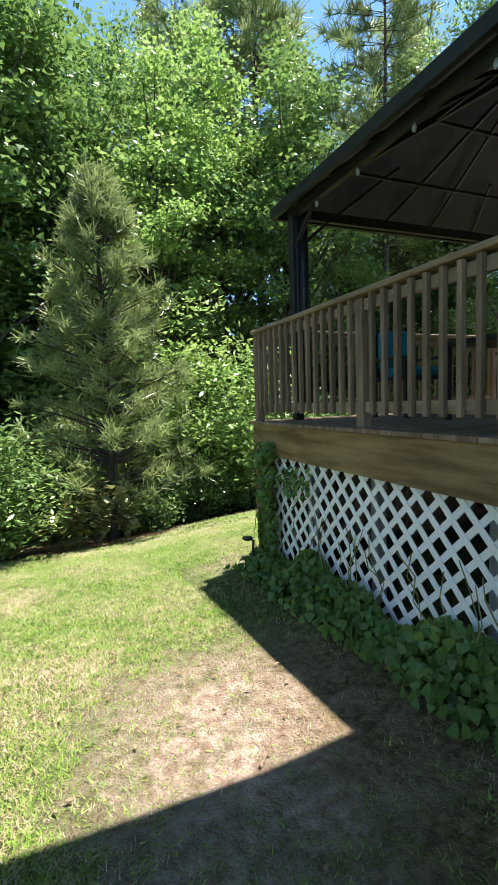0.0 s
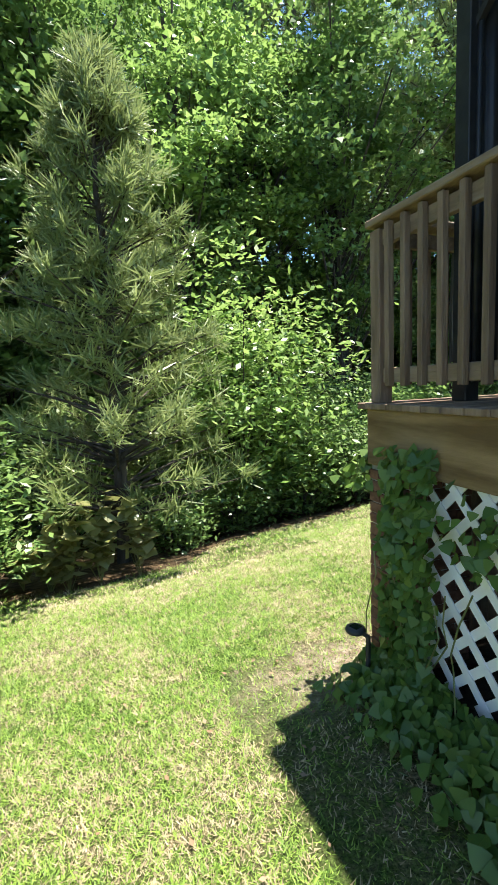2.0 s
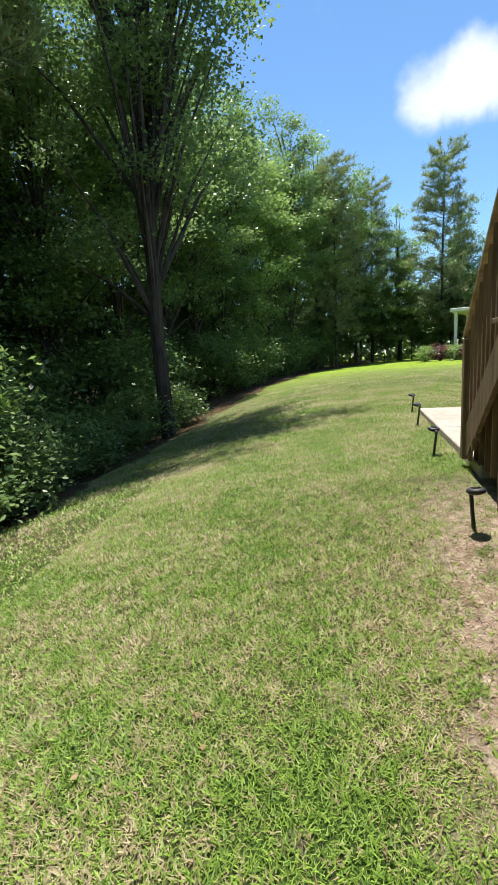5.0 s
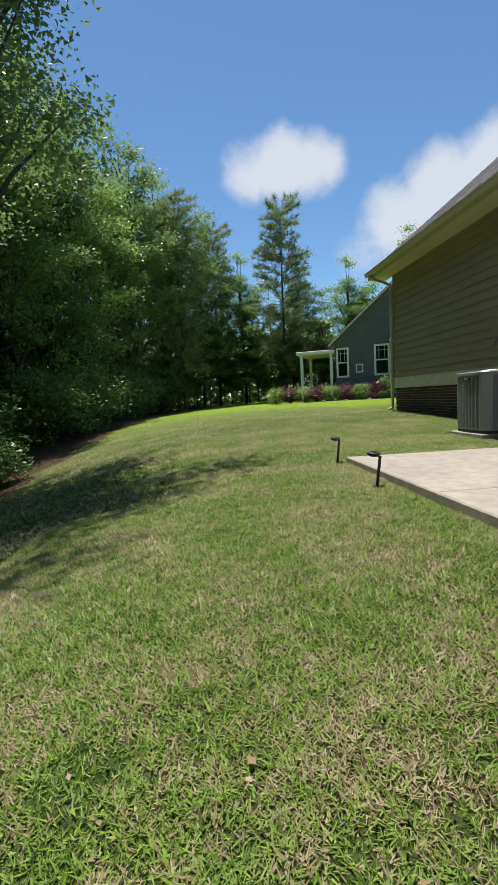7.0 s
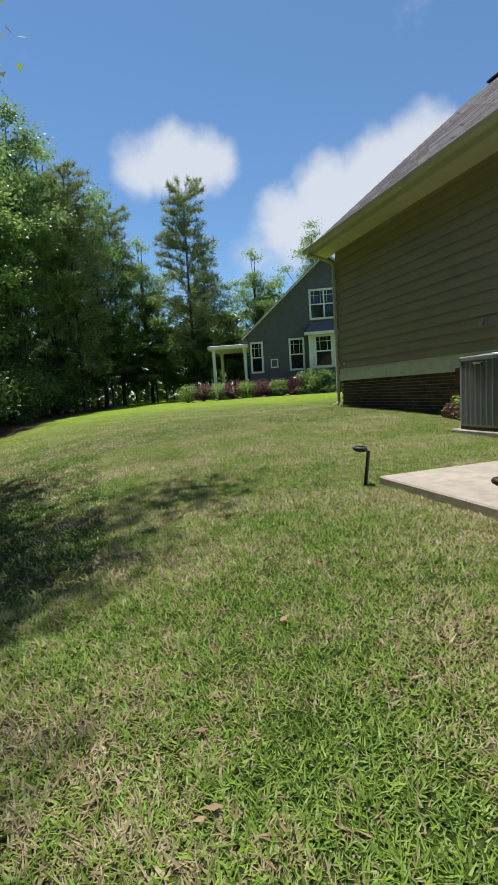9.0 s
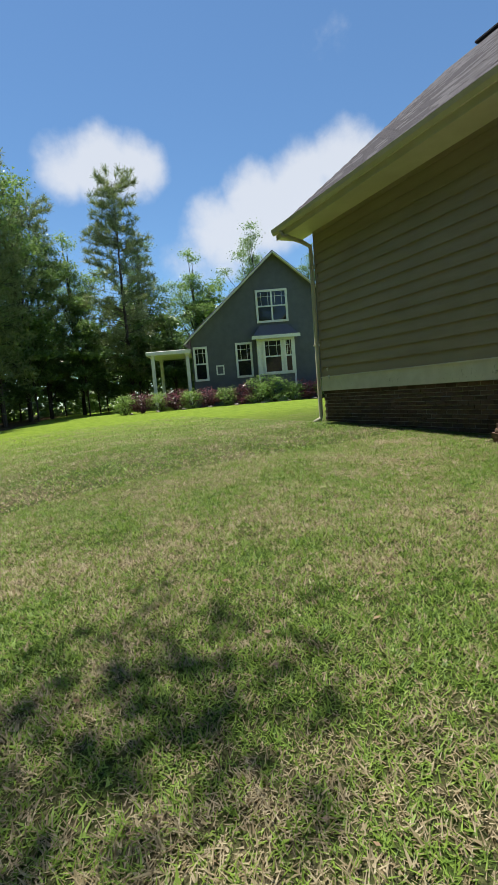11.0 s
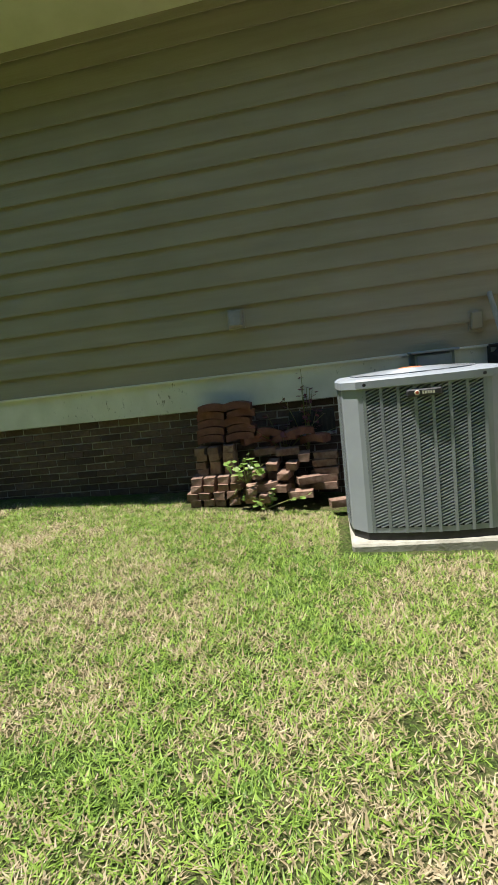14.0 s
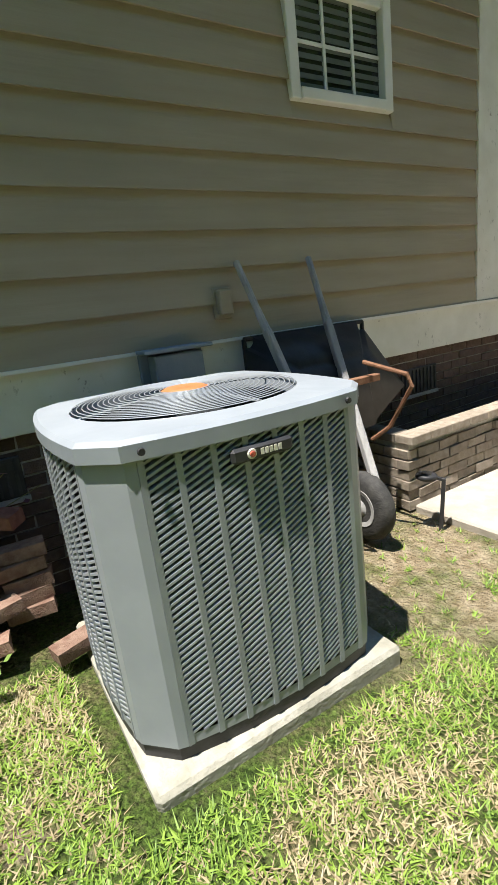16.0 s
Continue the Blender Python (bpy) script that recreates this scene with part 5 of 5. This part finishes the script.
def plant(name, meshes, x, y, label, category, group="", s=1.0, turn=0.0, z=None, sz=None):
    t = thing(name, (x, y, ground_z(x, y) - 0.03 if z is None else z), label, category, group)
    for nm, me in zip(("trunk", "crown"), meshes):
        ob = new(nm, me)
        ob.parent = t
    t.rotation_euler = (0, 0, turn)
    t.scale = (s, s, sz or s)
    return t


def tree_mesh(seed, h, crown_r, crown_base, n, size, mat, clumps=60, lean=0.3, trunk_r=0.16, spread=0.088):
    rng = np.random.default_rng(seed)
    bm = bmesh.new()
    sway = [(rng.normal(0, lean) * i / 6, rng.normal(0, lean) * i / 6, h * 0.9 * i / 6) for i in range(7)]
    tube(bm, sway, [trunk_r * (1 - 0.13 * i) for i in range(7)], 8)
    q, cc = blob_leaves(rng, n, clumps, (crown_r, crown_r, (h - crown_base) * 0.52), (0, 0, (h + crown_base) / 2), size, 0.62, 0.25, 0.45, spread)
    q = q[:, 1:]
    for k in range(0, clumps, 2):
        e = Vector(cc[k])
        t = min(0.95, max(0.2, (e.z - 0.22 * h) / h))
        i = t * 6
        a = Vector(sway[int(i)]).lerp(Vector(sway[min(6, int(i) + 1)]), i - int(i))
        mid = a.lerp(e, 0.5) + Vector((0, 0, 0.15 * (e - a).length)) * 0.5
        tube(bm, [a, mid, e], [trunk_r * 0.35, trunk_r * 0.2, 0.012], 5)
    return mesh_object("trunk", bm, M_BARK), quads("crown", q, mat)


def pine_mesh(seed, h, base, r, tufts, needles, length, cone=True, trunk_r=0.12):
    """A pine: whorls of limbs with tufts of long needles."""
    rng = np.random.default_rng(seed)
    bm = bmesh.new()
    tube(bm, [(rng.normal(0, 0.03), rng.normal(0, 0.03), h * i / 8) for i in range(9)], [trunk_r * (1 - 0.11 * i) for i in range(9)], 8)
    qs = []
    for k in range(tufts):
        u = rng.uniform(0, 1) ** 0.9
        z = base + (h - base) * u
        reach = r * ((1 - u) ** 0.75 if cone else (0.55 + 0.45 * math.sin(math.pi * min(1, u + 0.15)))) * rng.uniform(0.35, 1.0) + 0.1
        a = rng.uniform(0, 2 * math.pi)
        tip = Vector((reach * math.cos(a), reach * math.sin(a), z + reach * rng.uniform(0.1, 0.45)))
        tube(bm, [(0, 0, z - 0.1), tip * 0.6 + Vector((0, 0, z * 0.4 - 0.03)), tip], [0.03 * (1.2 - u), 0.016, 0.005], 4)
        for f in (1.0, 0.8, 0.62):
            c = Vector((tip.x * f, tip.y * f, z + (tip.z - z) * f))
            m = needles if f == 1.0 else needles // 2
            d = rng.normal(size=(m, 3)) + np.array([math.cos(a) * 0.7, math.sin(a) * 0.7, 0.8])
            d /= np.linalg.norm(d, axis=1)[:, None]
            s = np.cross(d, rng.normal(size=(m, 3)))
            s /= np.linalg.norm(s, axis=1)[:, None]
            L = length * rng.uniform(0.7, 1.2, (m, 1))
            p = np.array(c) + rng.normal(size=(m, 3)) * 0.05
            w = L * 0.045
            qs.append(np.stack([p - s * w, p + s * w, p + d * L + s * w * 0.3, p + d * L - s * w * 0.3], 1))
    return mesh_object("trunk", bm, M_BARK), quads("crown", np.concatenate(qs), M_NEEDLE)


def planting():
    rnd = random.Random(5)
    # bright understorey along the lawn's edge
    big = shrub_mesh(21, 1.6, 5.3, 10000, 0.17, M_LEAF2, 70, 0.42)
    mid = [shrub_mesh(22, 1.2, 3.2, 6500, 0.12, M_LEAF2, 55), shrub_mesh(23, 1.2, 3.0, 7000, 0.10, M_LEAF3, 55)]
    low = [shrub_mesh(24, 1.0, 2.0, 5000, 0.09, M_LEAF3, 45), shrub_mesh(25, 1.0, 1.7, 4200, 0.11, M_LEAF1, 40)]
    plant("broadleaf_shrub", big, -6.3, 10.6, "tall bright green broadleaf shrub at the lawn edge", "shrub", "shrubs along the woods", 1.05)
    for x, y, k, s in ((-4.6, 10.5, 1, 1.1), (-3.3, 10.6, 1, 1.0), (-2.1, 10.9, 0, 1.0), (-0.9, 11.2, 1, 0.8), (-7.6, 10.9, 0, 0.8)):
        plant("broadleaf_shrub", mid[k], x, y, "sunlit leafy shrub at the lawn edge", "shrub", "shrubs along the woods", s, rnd.uniform(0, 6))
    for x, y, k, s in ((-5.4, 9.7, 1, 0.9), (-4.1, 9.8, 0, 1.0), (-2.9, 10.1, 0, 1.0), (-1.6, 10.3, 0, 0.95), (-0.2, 10.8, 0, 0.9), (-6.9, 9.6, 1, 0.8), (-8.0, 9.2, 1, 0.8), (1.6, 11.2, 1, 1.0), (3.2, 11.3, 1, 0.9), (5.2, 11.6, 1, 1.1), (7.4, 11.2, 1, 1.0)):
        plant("low_shrub", low[k], x, y, "dense green shrub at the foot of the woods", "shrub", "shrubs along the woods", s, rnd.uniform(0, 6))
    plant("laurel_bush", shrub_mesh(26, 1.15, 2.5, 7000, 0.15, M_LEAF1, 60, 0.35), -11.3, 7.2, "glossy dark green laurel-like bush by the lawn", "shrub")
    for k in range(6):
        weed("reed_clump", -10.6 + 0.35 * k + rnd.uniform(-0.1, 0.1), 7.6 + rnd.uniform(-0.2, 0.3), ground_z(-10, 7.6), rnd.uniform(0.6, 1.2), 16, M_REED, "tall dry weed stalks at the lawn edge", 40 + k, 0.22, 0.16)
    plant("young_pine", pine_mesh(31, 7.4, 0.7, 2.2, 270, 36, 0.26), -8.85, 9.0, "young bushy long-needled pine at the lawn edge", "pine tree")
    # the woods
    var = [tree_mesh(51, 15.5, 3.3, 2.5, 24000, 0.23, M_LEAF1, 85), tree_mesh(52, 19, 3.7, 3.5, 26000, 0.24, M_LEAF1, 95), tree_mesh(53, 13.5, 2.9, 2.0, 22000, 0.21, M_LEAF2, 80), tree_mesh(54, 17, 3.2, 3.0, 24000, 0.22, M_LEAF3, 80)]
    tall = [pine_mesh(61, 19, 8.5, 2.6, 150, 34, 0.45, False, 0.17), pine_mesh(62, 21, 3.0, 3.7, 290, 34, 0.55, False, 0.2)]
    under = shrub_mesh(27, 1.6, 3.6, 5500, 0.17, M_LEAF1, 50)
    for x, y, k, s in ((-6.6, 14.5, 2, 1.0), (-4.2, 15.5, 2, 1.15), (-2.0, 14.2, 0, 1.0), (-9.5, 14.8, 0, 1.05), (-12.3, 12.2, 1, 1.0), (-14.8, 10.2, 0, 1.0), (-7.8, 18.5, 1, 1.0), (-11.5, 18, 2, 1.3), (-4.5, 20, 3, 1.1), 
                       (3.0, 18.5, 3, 1.0), (7.2, 15.4, 0, 1.0), (10.8, 14.6, 3, 0.9), (10.0, 19, 1, 0.9), (14.2, 14.2, 0, 0.95), (17.5, 13.6, 3, 0.9), (20.6, 13.0, 0, 0.9), (24.0, 12.4, 2, 1.1), (27.5, 11.5, 0, 0.95), (31.0, 10.4, 3, 1.0), (34.5, 8.4, 2, 1.2), (38.0, 5.5, 0, 0.9),
                       (15.5, 18.5, 1, 0.85), (21.5, 17.5, 1, 0.85), (28.0, 16.0, 1, 0.9), (41.5, 1.5, 2, 0.9), (44.5, -4.5, 0, 0.8), (46.0, -10.5, 2, 0.95), (47.0, -17.0, 3, 0.9), (46, -24, 0, 0.9), (-17.5, 8.0, 3, 1.0), (-17.0, 14.0, 1, 1.0), (-21.0, 11.0, 0, 1.0), (-14, 22, 1, 1.1), (5.6, 22, 0, 1.1), (-9, 24, 1, 1.2), (-19, 19, 0, 1.2), (12, 24, 1, 1), (36, 12, 1, 0.9), (42, 8, 3, 1.0)):
        plant("woodland_tree", var[k], x + rnd.uniform(-0.4, 0.4), y, "tall leafy deciduous tree in the woods", "tree", "trees of the woods", s * (1.14 if x > 9 else 1.05), rnd.uniform(0, 6))
    plant("oak_tree", tree_mesh(55, 19.5, 4.2, 4.6, 44000, 0.18, M_LEAF3, 150, 0.4, 0.24, 0.07), 5.7, 10.65, "big grey-green oak leaning over the lawn edge", "tree")
    for x, y, k, s in ((1.5, 13.2, 0, 1.0), (4.6, 16.2, 0, 1.0), (37.5, -1.8, 1, 0.8), (33.0, 7.0, 1, 0.75), (25.5, 14.5, 0, 0.85), (-1.5, 17.5, 0, 1.1), (-3.2, 23, 1, 1.1), (0.0, 21.0, 1, 1.15), (-13.0, 16, 0, 1.1), (40.0, 4.0, 1, 0.75)):
        plant("tall_pine", tall[k], x, y, "tall bare-trunked pine with a high crown", "pine tree", "pines of the woods", s, rnd.uniform(0, 6))
    for k in range(34):
        x = -20 + k * 1.75 + rnd.uniform(-0.5, 0.5)
        plant("undergrowth_shrub", under, x, edge_y(x) + rnd.uniform(2.6, 6.0), "shaded green undergrowth among the trunks", "shrub", "undergrowth of the woods", rnd.uniform(0.8, 1.25), rnd.uniform(0, 6))
    # low-branched saplings that fill the woods behind the first trunks
    sapling = tree_mesh(56, 8.5, 2.3, 0.4, 6500, 0.36, M_LEAF1, 45, 0.2, 0.07)
    for k in range(44):
        x = -22 + k * 1.55 + rnd.uniform(-0.6, 0.6)
        plant("understorey_tree", sapling, x, edge_y(x) + rnd.uniform(6.0, 10.5), "low-branched shaded young tree in the woods", "tree", "understorey of the woods", rnd.uniform(0.75, 1.15), rnd.uniform(0, 6))
    for k in range(26):
        x, y = 37 + 3.2 * (k % 3) + rnd.uniform(-0.8, 0.8), 8.5 - k * 1.15
        if not (x < 41 and y < -7):
            plant("understorey_tree", sapling, x + max(0, -y) * 0.25, y, "low-branched shaded young tree in the woods", "tree", "understorey of the woods", rnd.uniform(0.75, 1.1), rnd.uniform(0, 6))
    # far woods that close the view
    rng = np.random.default_rng(77)
    n = 85000
    a = rng.uniform(-0.35 * math.pi, 1.15 * math.pi, n)
    r = rng.uniform(34, 46, n)
    x, y = r * np.cos(a) * 1.25 + 4, r * np.sin(a) * 0.9 + 2
    keep = ~((x > 20) & (x < 42) & (y < 2) & (y > -25))
    hgt = 10 + 2.5 * np.sin(a * 23) + 1.6 * np.sin(a * 57 + 1)
    z = 0.5 + rng.uniform(0, 1, n) ** 1.2 * hgt
    c = np.stack([x, y, z], 1)[keep]
    ob = new("far_woods", quads("far_woods", leaf_quads(c, 0.75, rng, 0.6, 0.4), M_LEAF1))
    tagged(ob, "distant band of green woodland", "woods", kind="stuff")
    # clipped hedge before the neighbour's house
    hedge = [shrub_mesh(71, 0.62, 1.25, 1500, 0.10, M_LEAF2, 40, 0.6), shrub_mesh(72, 0.62, 1.2, 1500, 0.10, M_PLUM, 40, 0.6), shrub_mesh(73, 0.75, 1.55, 1800, 0.11, M_LEAF2, 40, 0.6)]
    u = Vector((-0.40, -0.9165, 0))
    nn = Vector((-0.9165, 0.40, 0))
    for k in range(15):
        s = -4.0 + k * 0.98
        p = Vector((29.0, -3.85, 0)) + u * s + nn * 1.7
        kind = 2 if 3.4 < s < 5.3 else (k % 2)
        plant("hedge_shrub", hedge[kind], p.x, p.y, "plum-leaved clipped shrub in the hedge" if kind == 1 else "light green clipped shrub in the hedge", "shrub", "hedge by the neighbour house", 1.12, k * 1.3, z=1.95)
    for k in range(9):
        p = Vector((29.0, -3.85, 0)) + u * (-3.5 + k * 1.5) + nn * 2.6
        stone("edging_stone", (p.x, p.y, ground_z(p.x, p.y) + 0.03), (0.22, 0.14, 0.08), "pale edging stone along the hedge")


planting()


# ---- grass ----
def lawn_height(x, y):
    """The height of the built ground sheet, between its 0.6 m grid points."""
    gx, gy = [-30 + 0.6 * i for i in range(125)], [-15 + 0.6 * j for j in range(65)]
    h = np.array([[ground_z(a, b) + 0.02 * noise.noise((a * 0.8, b * 0.8, 0)) for b in gy] for a in gx])
    u, v = (x + 30) / 0.6, (y + 15) / 0.6
    i, j = u.astype(int), v.astype(int)
    u, v = u - i, v - j
    return (h[i, j] * (1 - u) + h[i + 1, j] * u) * (1 - v) + (h[i, j + 1] * (1 - u) + h[i + 1, j + 1] * u) * v


def lawn_blades(rng, x, y, length, width, lean_most):
    """Tapered blades rooted at x, y, lying over at random."""
    n = len(x)
    tuft = 0.5 + 0.5 * np.sin(x * 17 + 2 * np.sin(y * 11)) * np.sin(y * 15 + 1.7 * np.sin(x * 9))
    L = rng.uniform(*length, n) * (0.7 + 0.6 * tuft)
    a = rng.uniform(0, 2 * np.pi, n)
    lean = rng.uniform(0.5, lean_most, n)
    up = L / np.sqrt(1 + lean ** 2)
    tip = np.stack([np.cos(a) * lean * up, np.sin(a) * lean * up, up], 1)
    b = a + np.pi / 2 + rng.normal(0, 0.3, n)
    w = rng.uniform(*width, n)
    s = np.stack([np.cos(b) * w, np.sin(b) * w, np.zeros(n)], 1)
    p = np.stack([x, y, lawn_height(x, y) - 0.002], 1)
    return np.stack([p - s, p + s, p + tip], 1)


def on_lawn(rng, x, y):
    n = len(x)
    edge = np.array([edge_y(v) for v in np.linspace(-13, 20, 500)])
    keep = ~((x > DX0 - 0.05) & (x < DX1) & (y < DY1 - 0.1)) & ~((x > DX1 - 0.1) & (x < 1.58) & (y < 3.98)) & (y < edge[((x + 13) / 33 * 499).astype(int)] + 0.3)
    keep &= ~((x > -7.2) & (y < 0.25)) & ~((x > 2.63) & (x < 3.75) & (y > 0.3) & (y < 1.47)) & ~((x > 3.6) & (x < 5.05) & (y < 0.6))
    keep &= ~((x > 1.5) & (x < 2.75) & (y < 1.45 + 0.2 * np.sin(x * 9)) & (np.sin(x * 40) * np.sin(y * 37) < 0.75))
    # thin over the trodden earth by the deck, and along its foot
    ragged = 0.5 * np.sin(x * 9 + np.sin(y * 6)) * np.sin(y * 8 + np.sin(x * 7)) + 0.5 * np.sin(x * 23 + y * 5) * np.sin(y * 21 - x * 4)
    bare = (x + 8.95) ** 2 + 0.56 * (y - 1.15) ** 2 + 0.55 * ragged
    keep &= (bare > 1.0) | (rng.uniform(0, 1, n) < 0.05 + 0.35 * np.clip(bare, 0, 1) ** 2)
    foot = (x > -8.6) & (x < -3) & (y < 4.5 + 0.2 * ragged)
    keep &= ~foot | (rng.uniform(0, 1, n) < 0.22)
    worn = np.sin(x * 3.1 + 1.3 * np.sin(y * 2.3)) * np.sin(y * 3.7 + 1.1 * np.sin(x * 1.9)) + 0.5 * ragged
    return keep & ((worn < 1.0) | (rng.uniform(0, 1, n) < 0.4))


def grass():
    rng = np.random.default_rng(9)
    blades = []
    # the strip round the deck and patio, then the rest of the lawn in broader blades
    for n, x0, x1, y0, y1, length, width in ((380000, -11.3, -6.6, -1.2, 6.8, (0.026, 0.05), (0.0024, 0.0046)), (340000, -6.6, 1.0, 3.9, 7.6, (0.026, 0.05), (0.0024, 0.0046)), (360000, 1.0, 6.6, 0.3, 6.2, (0.026, 0.05), (0.0024, 0.0046)),
                                             (430000, -13, 20, -1.5, 10.5, (0.035, 0.06), (0.005, 0.0095))):
        x, y = rng.uniform(x0, x1, n), rng.uniform(y0, y1, n)
        keep = on_lawn(rng, x, y)
        if x1 == 20:
            keep &= ~((x < 6.4) & (x > -11) & (y < 5.8) & (rng.uniform(0, 1, n) < 0.85)) & (rng.uniform(0, 1, n) < 1 - np.clip((x - 10) / 10, 0, 1))
        blades.append(lawn_blades(rng, x[keep], y[keep], length, width, 3.2))
    ob = new("grass", quads("grass", np.concatenate(blades), M_GRASS))
    tagged(ob, "short patchy lawn grass with straw-coloured blades", "grass", kind="stuff")


grass()


def fallen_leaves():
    rng = np.random.default_rng(15)
    n = 300
    x = np.concatenate([rng.uniform(-10, -7.9, 180), rng.uniform(-7.5, 5, n - 180)])
    y = np.concatenate([rng.uniform(-1, 5, 180), rng.uniform(4.2, 7.5, n - 180)])
    c = np.stack([x, y, lawn_height(x, y) + 0.025], 1)
    ob = new("fallen_leaves", quads("fallen_leaves", leaf_quads(c, 0.038, rng, 0.55, 0.88), M_DRYLEAF))
    tagged(ob, "scattered dry brown leaves on the lawn", "leaves", kind="stuff")


M_DRYLEAF = foliage("dry_leaf", (0.22, 0.12, 0.06), (0.42, 0.30, 0.18), (0.2, 0.12, 0.07), 0.15)
fallen_leaves()
